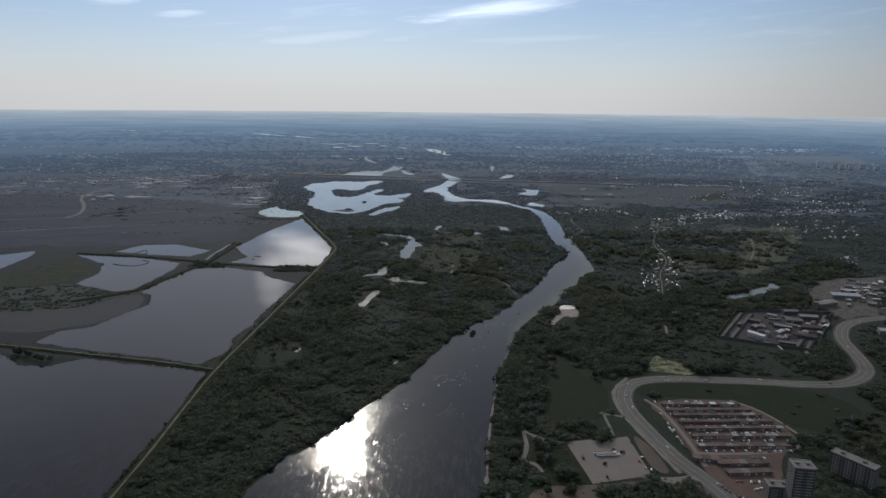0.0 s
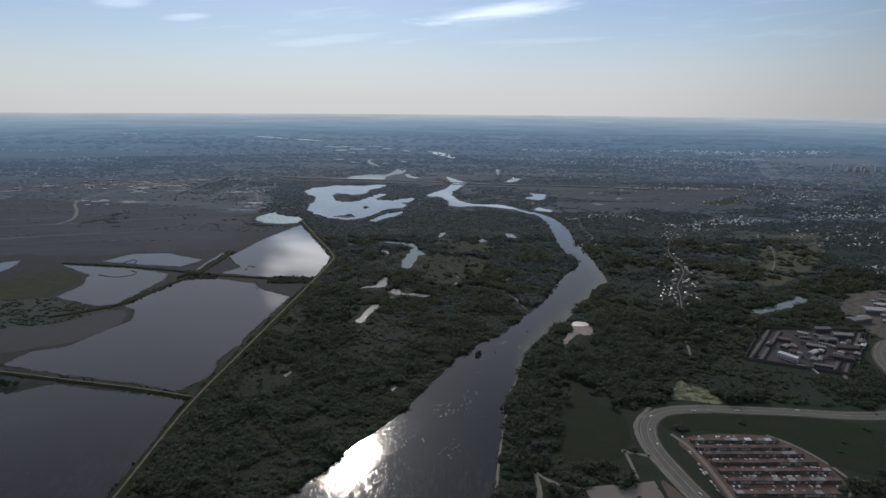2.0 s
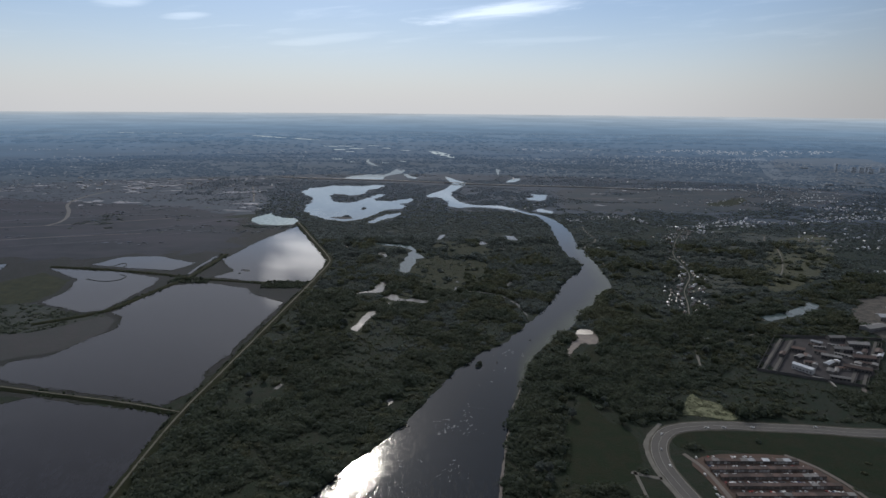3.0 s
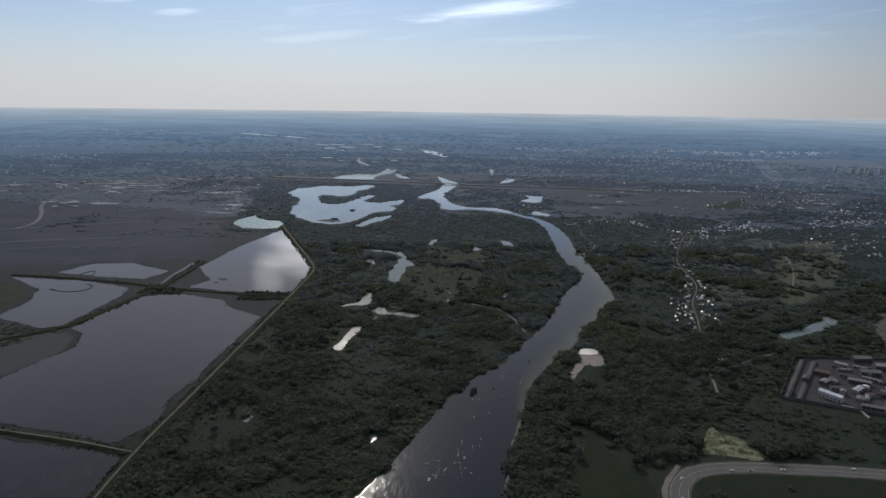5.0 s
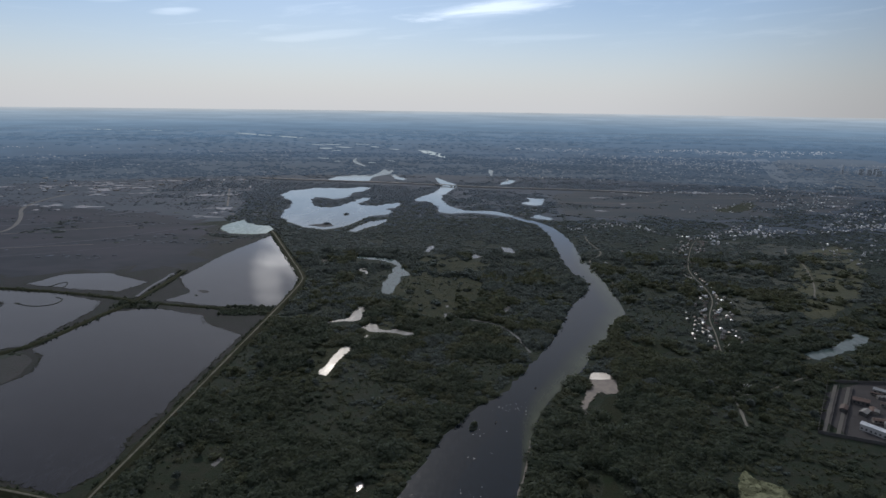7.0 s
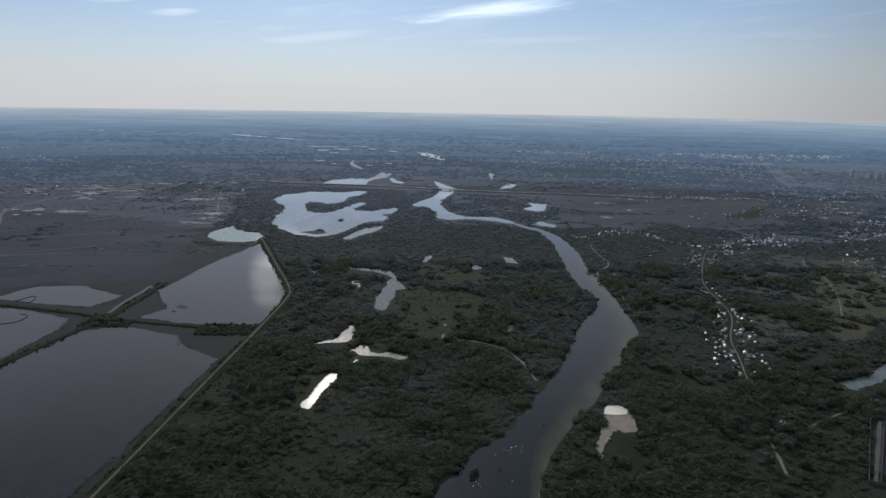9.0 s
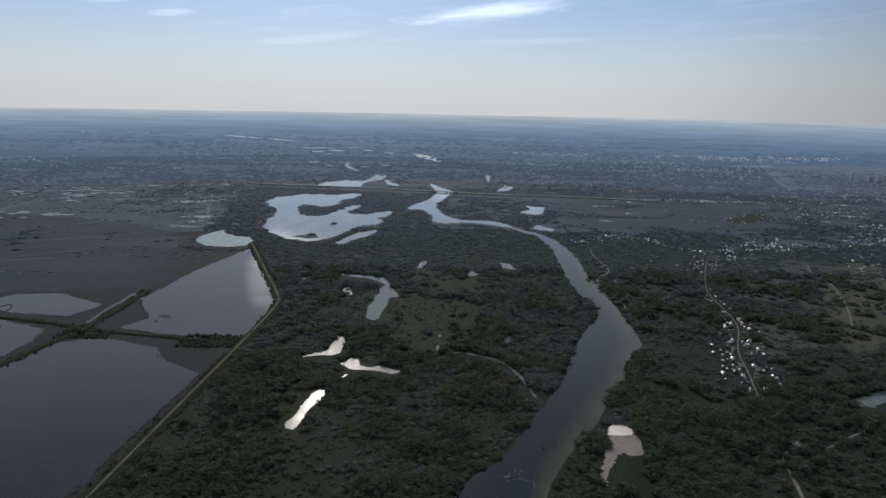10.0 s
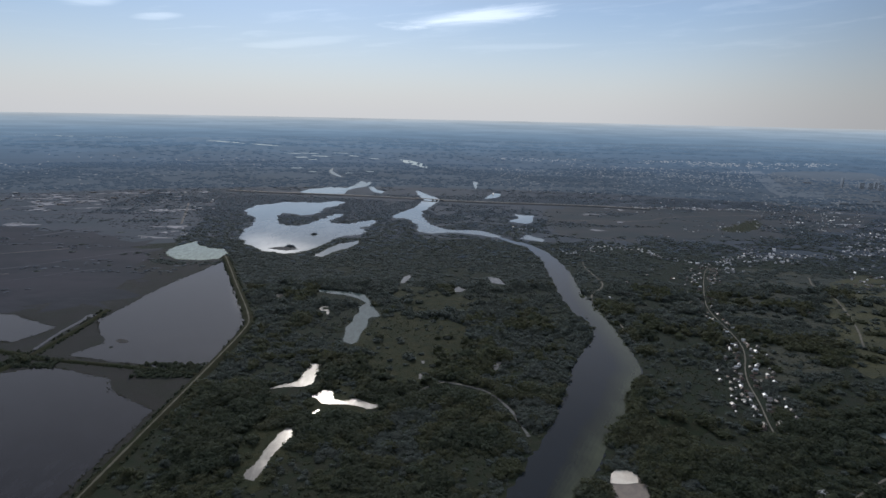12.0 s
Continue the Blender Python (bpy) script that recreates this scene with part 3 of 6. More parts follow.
CREEK = V2([(36, 1020), (58, 1013), (72, 1005), (83, 999), (96, 981), (108, 948), (111, 928), (115, 904)])
LOT = V2([(108, 472), (164, 485), (166, 427), (117, 415)])
GARAGE_YARD = V2([(199, 553), (209, 514), (210, 470), (211, 451), (211, 422), (218, 400), (262, 396), (276, 450), (320, 483), (302, 535), (286, 560)])
COMPOUND = V2([(347, 727), (421, 832), (552, 824), (448, 683)])
SANDPIT = V2([(168, 836), (176, 850), (192, 850), (197, 828), (193, 806), (181, 800), (171, 804), (161, 790), (153, 772), (147, 757), (142, 760), (149, 780), (159, 806)])
GREEN_BED = V2([(223, 622), (240, 652), (253, 669), (254, 657), (270, 648), (281, 619), (265, 613), (246, 621)])
BRIDGE_LINE = V2([(-677, 2603), (-516, 2559), (-356, 2545), (-170, 2504), (6, 2454)])
BRIDGE_LINE_E = V2([(73, 2427), (234, 2393), (408, 2375), (569, 2351), (734, 2296)])
FIELD_BANK = V2([(143, 673), (146, 618), (173, 590), (160, 529), (128, 505), (105, 507), (94, 533), (105, 582), (132, 640)])
FIELD_YELLOW = V2([(715, 1423), (546, 1115), (513, 1025), (575, 1048), (748, 1235), (909, 1533)])
ISLAND = DYKE[:-1] + V2([(-300, 1640), (-190, 1700), (-100, 1830)]) + RIVER_UP_SOUTH[:4][::-1] + RIVER_LEFT[::-1][:-2]

# ---------------------------------------------------------------- ground
rings = [0, 150, 300, 450, 600, 800, 1000, 1150, 1350, 1600]
far_rings = [1600, 2000, 2300, 2600]


def disc(name, radii, material, label, raise_it):
    bm = bmesh.new()
    seg, rows = 144, []
    for r in radii:
        row = []
        for i in range(seg if r else 1):
            a = 2 * math.pi * i / seg
            x, y = r * math.sin(a), MID_Y + r * math.cos(a)
            row.append(bm.verts.new(lift(x, y) if raise_it else (x, y, 0)))
        rows.append(row)
    for a, b in zip(rows, rows[1:]):
        for i in range(seg):
            j = (i + 1) % seg
            bm.faces.new((a[0], b[i], b[j]) if len(a) == 1 else (a[i], b[i], b[j], a[j]))
    bmesh.ops.recalc_face_normals(bm, faces=bm.faces)
    ob = tagged(link_mesh(name, bm, material), label, "", "", "structure")
    for f in ob.data.polygons:
        f.use_smooth = True
    return ob


disc("ground", rings, M_GROUND, "dark olive grassland and scrub", False)
disc("ground_lowland", far_rings, M_LOWLAND, "open lowland reaching far off, haze in its colour", False)

# the hazy country beyond: a plain backdrop, its haze painted as emission
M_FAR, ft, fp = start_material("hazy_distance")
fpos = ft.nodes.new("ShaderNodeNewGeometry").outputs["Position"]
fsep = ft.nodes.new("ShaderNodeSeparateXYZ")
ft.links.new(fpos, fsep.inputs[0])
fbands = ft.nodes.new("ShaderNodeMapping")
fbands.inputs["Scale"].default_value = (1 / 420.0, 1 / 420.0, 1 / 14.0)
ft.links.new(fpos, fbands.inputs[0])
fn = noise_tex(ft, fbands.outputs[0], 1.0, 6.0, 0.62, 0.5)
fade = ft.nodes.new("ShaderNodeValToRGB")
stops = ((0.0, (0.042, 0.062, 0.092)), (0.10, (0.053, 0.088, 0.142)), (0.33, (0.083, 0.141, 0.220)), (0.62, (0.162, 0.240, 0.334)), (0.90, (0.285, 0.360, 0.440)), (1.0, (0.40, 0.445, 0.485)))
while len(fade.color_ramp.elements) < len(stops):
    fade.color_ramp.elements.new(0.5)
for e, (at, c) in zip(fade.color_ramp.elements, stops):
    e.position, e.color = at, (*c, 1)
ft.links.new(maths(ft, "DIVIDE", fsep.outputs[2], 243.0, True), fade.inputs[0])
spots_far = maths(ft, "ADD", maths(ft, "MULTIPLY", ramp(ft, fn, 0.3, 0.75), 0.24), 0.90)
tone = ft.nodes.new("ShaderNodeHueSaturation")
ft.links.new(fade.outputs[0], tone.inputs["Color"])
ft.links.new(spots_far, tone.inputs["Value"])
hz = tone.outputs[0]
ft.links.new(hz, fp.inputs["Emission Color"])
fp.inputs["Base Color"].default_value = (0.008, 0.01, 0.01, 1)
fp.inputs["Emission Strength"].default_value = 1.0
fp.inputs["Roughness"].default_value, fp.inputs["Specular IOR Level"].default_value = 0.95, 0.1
disc("backdrop", [2600 * 1.035 ** i for i in range(78)] + [38000], M_FAR, "far plain with painted blue haze", True)

# far water: the pale sky reflection is painted as emission
M_FARWATER, ft2, fp2 = start_material("glowing_far_water")
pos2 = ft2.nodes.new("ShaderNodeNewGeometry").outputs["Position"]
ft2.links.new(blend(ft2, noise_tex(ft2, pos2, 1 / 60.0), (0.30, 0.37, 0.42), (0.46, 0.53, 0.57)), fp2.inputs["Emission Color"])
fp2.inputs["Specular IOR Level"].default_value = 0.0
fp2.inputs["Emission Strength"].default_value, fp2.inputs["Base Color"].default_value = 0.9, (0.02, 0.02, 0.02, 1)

# the backdrop's emissive haze, less blue, painted on the far field
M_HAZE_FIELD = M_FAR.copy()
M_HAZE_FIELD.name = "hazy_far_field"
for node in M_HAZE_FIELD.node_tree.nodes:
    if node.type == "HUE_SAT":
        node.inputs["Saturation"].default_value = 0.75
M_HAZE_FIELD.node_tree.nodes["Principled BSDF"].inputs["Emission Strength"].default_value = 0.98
sheet("backdrop_field", shore(V2([(1530, 2987), (1569, 2614), (1669, 2396), (2673, 3841), (2354, 3988), (1866, 3760)]), 30, 30, 1, 8.0), 1.5, M_HAZE_FIELD, "pale far field in painted haze")

# a stronger glow of the same painted haze marks the far road
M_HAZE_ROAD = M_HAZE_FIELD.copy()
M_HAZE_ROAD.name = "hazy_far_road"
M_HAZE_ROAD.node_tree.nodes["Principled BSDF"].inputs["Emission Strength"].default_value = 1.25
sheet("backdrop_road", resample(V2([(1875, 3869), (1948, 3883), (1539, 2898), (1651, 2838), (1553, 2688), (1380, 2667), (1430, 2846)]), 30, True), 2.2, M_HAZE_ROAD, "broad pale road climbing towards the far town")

# ---------------------------------------------------------------- land cover
MEADOWS = {
    "island": V2([(-52, 1072), (-70, 1144), (-50, 1210), (-29, 1260), (4, 1236), (53, 1237), (90, 1202), (92, 1138), (73, 1074), (46, 1042), (27, 1012), (-9, 998), (-40, 1011)]),
    "pools": V2([(-91, 997), (-72, 1033), (-38, 998), (-13, 960), (-60, 943), (-87, 916), (-101, 960)]),
    "slit": V2([(-131, 830), (-152, 896), (-149, 936), (-123, 937), (-90, 906), (-93, 853), (-106, 814)]),
    "north": V2([(-43, 1346), (11, 1398), (66, 1350), (118, 1321), (93, 1238), (45, 1250), (-22, 1274)]),
}
for n, (key, outline) in enumerate(MEADOWS.items()):
    sheet("meadow_" + key, shore(outline, 6, 7, 1, 1.5), 0.12 + 0.01 * n, M_MEADOW, "olive green wet meadow between thickets")
sheet("meadow_slope", shore(V2([(230, 918), (253, 963), (275, 969), (291, 934), (272, 903), (240, 888)]), 5, 4, 1, 1.2), 0.12, M_LAWN, "dark green clearing in the wood")
sheet("field_bank", shore(FIELD_BANK, 6, 3, 1, 1.0), 0.12, M_LAWN, "dark green field enclosed by trees")
sheet("lawn_river", shore([(78, 472), (106, 472), (118, 410), (112, 350), (62, 350), (70, 430)], 8, 3), 0.12, M_LAWN, "dark lawn beside the sandy lot")
sheet("lawn_pit", shore([(172, 796), (190, 790), (176, 732), (150, 728)], 8, 3), 0.16, M_LAWN, "dark green lawn below the sand pit")
sheet("field_road", shore([(200, 590), (260, 597), (400, 585), (405, 500), (330, 490), (300, 545), (240, 565), (200, 562)], 9, 3), 0.12, M_LAWN, "dark rough grass inside the road bend")
sheet("field_gardens", shore([(360, 1000), (470, 1020), (740, 1270), (860, 1500), (600, 1560), (520, 1380), (470, 1250), (450, 1100)], 12, 8), 0.1, M_FIELD, "garden plots in long narrow strips")
sheet("field_yellow", shore(FIELD_YELLOW, 6, 7, 1, 2.0), 0.16, M_OLIVE, "yellow-olive field beside the gardens")
sheet("marsh_west", shore(V2([(-1300, 760), (-700, 690), (-300, 620), (-252, 640), (-236, 880), (-226, 1040), (-224, 1190), (-300, 1390), (-372, 1580), (-440, 1660), (-560, 1640), (-1300, 1260)]), 9, 5, 1, 1.0), 0.06, M_MARSH, "brown-olive marsh grass round the ponds")
sheet("flat_west", shore([(-1500, 1250), (-700, 1180), (-640, 1260), (-430, 1270), (-430, 1380), (-520, 1600), (-620, 1780), (-1100, 1900), (-1900, 2000)], 12, 55, 1, 6.0), 0.1, M_FLAT, "bare brown flat behind the ponds")
sheet("field_west", shore([(-860, 940), (-760, 960), (-690, 1100), (-622, 1058), (-598, 1000), (-598, 940), (-720, 900), (-860, 900)], 7, 5, 0, 1.0), 0.13, M_MEADOW, "olive field beside the western ponds")
sheet("scrub_west", shore([(-900, 850), (-760, 905), (-600, 932), (-500, 888), (-462, 885), (-520, 820), (-640, 790), (-900, 780)], 7, 6, 0, 1.0), 0.18, M_FOREST_FLOOR, "dark wet scrub between the ponds")
ribbon("track_flat", V2([(-1170, 1255), (-900, 1380), (-800, 1410), (-690, 1440)]), [(-2.2, 0.1), (-2, 0.32), (2, 0.32), (2.2, 0.1)], M_GREYROAD, "pale track across the brown flat", 12, 0.6)
sheet("reed_point", shore([(-700, 760), (-520, 712), (-478, 745), (-448, 760), (-436, 800), (-432, 838), (-450, 885), (-500, 890), (-700, 850)], 8, 3), 0.14, M_REED, "brown reed point between the ponds")
sheet("field_east", shore([(330, 1880), (480, 1760), (1100, 1900), (1500, 2300), (700, 2350), (380, 2330)], 12, 45, 1, 6.0), 0.1, M_FALLOW, "brown fallow field beyond the river")
sheet("field_hill", shore(V2([(779, 1942), (864, 2035), (997, 2143), (960, 2060), (929, 1996), (849, 1927)]), 8, 9, 1, 2.0), 0.2, M_MEADOW, "olive green hillside among far gardens")

# ---------------------------------------------------------------- waters
sheet("water_river", shore(RIVER, 4, 4, 1, 1.4), 0.2, M_RIVER, "dark slow river with ruffled shallows and sun glitter")
sheet("water_upstream", shore(RIVER_UP, 6, 6, 1, 2.4), 0.2, M_LAKE, "narrow upper river winding to the bridge")
sheet("water_lake", shore(LAKE, 6, 8, 0, 2.4), 0.22, M_LAKE, "pale lake with wooded spits")
# river_far glows with its painted reflection; the others mirror the sky
for key, outline, m in (("pond_bright", POND_A, M_POND), ("pond_large", POND_B, M_POND), ("pond_near", POND_C, M_POND), ("pond_west", POND_D, M_POND), ("pond_narrow", POND_E, M_POND),
                        ("pond_edge", POND_F, M_POND), ("pond_green", POND_G, M_GREENPOND), ("pool_slit", SLIT, M_POOL), ("pool_wet", WET_A, M_POOL), ("pool_star", WET_B, M_POOL),
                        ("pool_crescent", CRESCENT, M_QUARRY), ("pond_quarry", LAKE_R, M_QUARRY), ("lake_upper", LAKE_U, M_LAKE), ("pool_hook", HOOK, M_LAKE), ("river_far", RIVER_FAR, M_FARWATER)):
    tight = key.startswith("pool")
    sheet("water_" + key, shore(outline, 1.5 if tight else 3.0, 1.0 if tight else 3.5, 0, 0.8 if tight else 0.9), 0.2, m, "still water showing the pale sky", category="")
for key, outline in SMALL_PONDS.items():
    far_off = outline[0].y > 1500
    sheet("water_" + key, shore(outline, 4 if far_off else 1.5, 6 if far_off else 1.0, 0, 1.8 if far_off else 0.5), 0.2, M_LAKE if far_off else M_POOL, "small pool in the wet meadow")
for x, y, a, b, turn in FAR_PONDS:
    c, s = math.cos(radians(turn)), math.sin(radians(turn))
    b *= 0.32
    ring = [(x + a * math.cos(k) * c - b * math.sin(k) * s, y + a * math.cos(k) * s + b * math.sin(k) * c) for k in [2 * math.pi * i / 20 for i in range(20)]]
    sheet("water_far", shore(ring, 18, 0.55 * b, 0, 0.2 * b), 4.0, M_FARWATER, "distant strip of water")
for i, m in enumerate(SHALLOWS):
    o, z = 27 - 4.3 * i, 0.204 + 0.005 * i
    ribbon("water_shallow", RIVER_RIGHT[9:23], [(1.0, z), (-0.5 * o, z), (-o, z)], m, "silty shallows along the river bank", 5, 0.12, times=2, taper=0.25)
for i, (a, b) in enumerate(((0.5, 13.0), (13.0, 24.0), (24.0, 34.0))):
    ribbon("water_riffle", RIVER_LEFT[3:14], [(a, 0.203), (0.5 * (a + b), 0.206), (b, 0.203)], RIFFLES[i], "ruffled water along the river bank", 4, 0.12, taper=0.12)
ribbon("water_creek", CREEK, [(-1.7, 0.0), (-1.5, 0.2), (1.5, 0.2), (1.7, 0.0)], M_POOL, "thin creek running to the river", 4, 0.8)

# ---------------------------------------------------------------- dykes, roads, paths
BERM = [(-6.5, 0.0), (-4.0, 1.5), (-1.8, 2.3), (1.8, 2.4), (4.0, 1.4), (6.5, 0.0)]
for key, line, k in (("dyke_main", DYKE, 1.0), ("dyke_cross", DYKE_BC, 0.8), ("causeway_west", CAUSE_DB, 0.9), ("causeway_north", CAUSE_A, 0.7), ("causeway_far", CAUSE_ED, 0.8), ("causeway_east", CAUSE_E, 0.7)):
    ribbon(key, line, [(o * k, z * k) for o, z in BERM], M_BERM, "grassy earth dyke between the ponds", 8, 0.35)
    if key in ("dyke_main", "dyke_cross"):
        ribbon("track_" + key, line, [(-1.0, 2.25 * k), (-0.85, 2.4 * k + 0.14), (0.85, 2.4 * k + 0.14), (1.0, 2.25 * k)], M_DYKETRACK, "pale dirt track on top of the dyke", 5, 0.6)
for line, half in TRACKS:
    ribbon("path", line, [(-half - 0.2, 0.0), (-half, 0.26), (half, 0.26), (half + 0.2, 0.0)], M_TRACK, "pale dirt path through the grass", 4, 0.5)
ribbon("village_road", VILLAGE_ROAD, [(-0.8, 0.0), (-0.65, 0.3), (0.65, 0.3), (0.8, 0.0)], M_TRACK, "pale grey village road", 6, 0.35)
ribbon("road_shoulder", ROAD, [(-9.4, 0.0), (-9.1, 0.22), (8.1, 0.22), (8.4, 0.0)], M_VERGE, "dusty verge along the main road", 6, 0.10)
ribbon("road", ROAD, [(-6.0, 0.1), (-5.8, 0.42), (5.8, 0.42), (6.0, 0.1)], M_ASPHALT, "grey asphalt main road in a wide bend", 5)
ribbon("road_kerb", ROAD, [(-6.35, 0.1), (-6.35, 0.56), (-6.02, 0.56), (-6.02, 0.1)], M_KERB, "pale concrete kerb", 5)
ribbon("road_kerb_inner", ROAD, [(6.02, 0.1), (6.02, 0.56), (6.35, 0.56), (6.35, 0.1)], M_KERB, "pale concrete kerb", 5)
ribbon("road_median", ROAD, [(-0.14, 0.3), (-0.12, 0.45), (0.12, 0.45), (0.14, 0.3)], M_CONCRETE, "worn pale centre line", 5)
ribbon("garage_lane", V2([(202, 556), (211, 535), (214, 505), (215, 470), (214, 440)]), [(-1.9, 0.1), (-1.8, 0.3), (1.8, 0.3), (1.9, 0.1)], M_LOT, "light lane along the garage rows", 4, 0.2)
ribbon("garage_lane_east", V2([(286, 556), (302, 540), (313, 515), (318, 490)]), [(-1.7, 0.1), (-1.6, 0.3), (1.6, 0.3), (1.7, 0.1)], M_LOT, "light lane along the garage rows", 4, 0.2)
ribbon("garage_lane_south", V2([(214, 459), (250, 459), (290, 463), (312, 474)]), [(-2.1, 0.1), (-2.0, 0.29), (2.0, 0.29), (2.1, 0.1)], M_LOT, "light lane below the garage rows", 4, 0.2)
sheet("soil_field", shore([(62, 412), (116, 412), (168, 424), (200, 418), (208, 390), (200, 340), (62, 340)], 6, 2), 0.2, M_SOIL, "bare reddish field below the lot")
ribbon("lot_road", V2([(160, 427), (169, 420), (188, 421), (204, 426)]), [(-4.2, 0.0), (-4, 0.3), (4, 0.3), (4.2, 0.0)], M_LOT, "sandy lane from the lot to the road", 4)
sheet("lot", resample(LOT, 6, True), 0.28, M_LOT, "wide sandy lot of compacted ground")
sheet("soil_strip", shore([(167, 484), (174, 488), (186, 432), (170, 427)], 5, 1), 0.24, M_SOIL, "bare brown strip beside the road")
sheet("garage_yard", shore(GARAGE_YARD, 6, 1.0), 0.24, M_YARD, "dusty yard of the garage rows")
sheet("compound_yard", shore(COMPOUND, 6, 1.0, 1), 0.24, M_WORKS, "dark dusty yard of the walled works")
sheet("industrial_ground", shore(V2([(555, 800), (625, 825), (780, 1030), (640, 1003), (560, 895)]), 6, 8, 0, 3.0), 0.22, M_BARE, "bare sandy industrial ground strewn with clutter")
sheet("sandpit", shore(SANDPIT, 1.5, 3.0, 0, 0.9), 0.3, M_DUST, "dusty trampled ground of the sand pit")
sheet("sand_heap", shore(V2([(167, 833), (172, 846), (178, 853), (188, 855), (194, 848), (190, 833), (178, 831)]), 1.5, 1.0, 0), 0.6, M_SAND, "pale bare sand at the head of the pit")
sheet("reed_bed", shore(GREEN_BED, 3, 2.5, 1), 0.26, M_ALGAE, "yellow-green reed bed")
ribbon("bank_strip", RIVER_RIGHT[2:12], [(-1.6, 0.1), (-0.9, 0.3), (0.4, 0.3), (0.9, 0.1)], M_LOT, "pale muddy river bank", 3, 1.6)

# ---------------------------------------------------------------- vegetation
rng = np.random.default_rng(7)


def inside(poly, P):
    poly = np.array([(p[0], p[1]) for p in poly])
    res = np.zeros(len(P), bool)
    for (x0, y0), (x1, y1) in zip(poly, np.roll(poly, -1, 0)):
        cross = (y0 > P[:, 1]) != (y1 > P[:, 1])
        with np.errstate(divide="ignore", invalid="ignore"):
            xs = x0 + (P[:, 1] - y0) * (x1 - x0) / (y1 - y0)
        res ^= cross & (P[:, 0] < xs)
    return res


def gap(line, P, closed=False):
    """Distance from each point to a line."""
    L = np.array([(p[0], p[1]) for p in line])
    if closed:
        L = np.vstack([L, L[:1]])
    best = np.full(len(P), 1e9)
    for a, b in zip(L, L[1:]):
        d = b - a
        k = np.clip(((P - a) @ d) / max(d @ d, 1e-9), 0, 1)
        best = np.minimum(best, np.hypot(*(P - a - k[:, None] * d).T))
    return best


def patches(P, size, seed):
    """Smooth random values from 0 to 1 over the plan."""
    r = np.random.default_rng(seed).random((64, 64))
    q = P / size
    i = np.floor(q).astype(int)
    f = q - i
    f = f * f * (3 - 2 * f)
    a, b = r[i[:, 0] % 64, i[:, 1] % 64], r[(i[:, 0] + 1) % 64, i[:, 1] % 64]
    c, d = r[i[:, 0] % 64, (i[:, 1] + 1) % 64], r[(i[:, 0] + 1) % 64, (i[:, 1] + 1) % 64]
    return (a * (1 - f[:, 0]) + b * f[:, 0]) * (1 - f[:, 1]) + (c * (1 - f[:, 0]) + d * f[:, 0]) * f[:, 1]


def crown_shape(seed, levels, lumps, sprays, spread=0.42, dome=False, leaf=(0.09, 0.17)):
    """A crown 1 wide and 1 high on the ground: a lumpy core under many loose leaf sprays."""
    r = random.Random(seed)
    verts, tris, heads = [], [], []
    mid, half = (0.10, 0.78) if dome else (0.5, 0.44)

    def lump(cx, cy, cz, rx, rz, lev):
        bm = bmesh.new()
        bmesh.ops.create_icosphere(bm, subdivisions=lev, radius=1.0)
        off = Vector((r.random() * 50, r.random() * 50, r.random() * 50))
        base = len(verts)
        for v in bm.verts:
            k = 0.82 + 0.4 * noise.noise(v.co * 1.7 + off) + 0.25 * noise.noise(v.co * 4.6 + off)
            verts.append((cx + v.co.x * rx * k, cy + v.co.y * rx * k, max(-0.02, cz + v.co.z * rz * k)))
        bm.verts.index_update()
        tris.extend([tuple(base + v.index for v in f.verts) for f in bm.faces])
        bm.free()
        heads.append((cx, cy, cz, rx, rz))

    lump(0, 0, mid, spread * 0.85, half, levels)
    for i in range(lumps):
        a = 2 * math.pi * (i + r.random()) / max(lumps, 1)
        d = spread * r.uniform(0.45, 0.8)
        lump(d * math.cos(a), d * math.sin(a), r.uniform(0.2, 0.6) if dome else r.uniform(0.3, 0.75), spread * r.uniform(0.35, 0.6), r.uniform(0.18, 0.32), 1)
    for n in range(sprays):
        cx, cy, cz, rx, rz = heads[0] if n % 3 else r.choice(heads)
        a, h = r.uniform(0, 2 * math.pi), r.uniform(-0.15, 1.0)
        w, k = math.sqrt(max(0, 1 - h * h)), r.uniform(0.85, 1.22)
        c = Vector((cx + w * rx * k * math.cos(a), cy + w * rx * k * math.sin(a), max(0.05, cz + rz * k * h)))
        size_ = r.uniform(*leaf)
        u = Vector((r.uniform(-1, 1), r.uniform(-1, 1), r.uniform(-0.7, 0.7))).normalized() * size_
        v = u.cross(Vector((r.uniform(-1, 1), r.uniform(-1, 1), r.uniform(-1, 1)))).normalized() * size_ * 0.8
        base = len(verts)
        verts.extend([tuple(c + u), tuple(c - u * 0.5 + v), tuple(c - u * 0.5 - v)])
        tris.append((base, base + 1, base + 2))
    return np.array(verts, np.float32), np.array(tris, np.int32)


NEAR_CROWNS = [crown_shape(s, 1, 2, 105, 0.58, True, (0.06, 0.13)) for s in range(10)]
MID_CROWNS = [crown_shape(20 + s, 1, 1, 30, 0.58, True, (0.12, 0.22)) for s in range(8)]
TUFTS = [crown_shape(80 + s, 1, 0, 6, 0.48, True, (0.15, 0.3)) for s in range(5)]
BUSHES = [crown_shape(40 + s, 1, 0, 16, 0.5, True, (0.14, 0.26)) for s in range(5)]
FAR_CLUMPS = [crown_shape(60 + s, 1, 0, 10, 0.5, True, (0.14, 0.26)) for s in range(5)]
FAR_TUFTS = [crown_shape(90 + s, 1, 0, 0, 0.48, True) for s in range(4)]


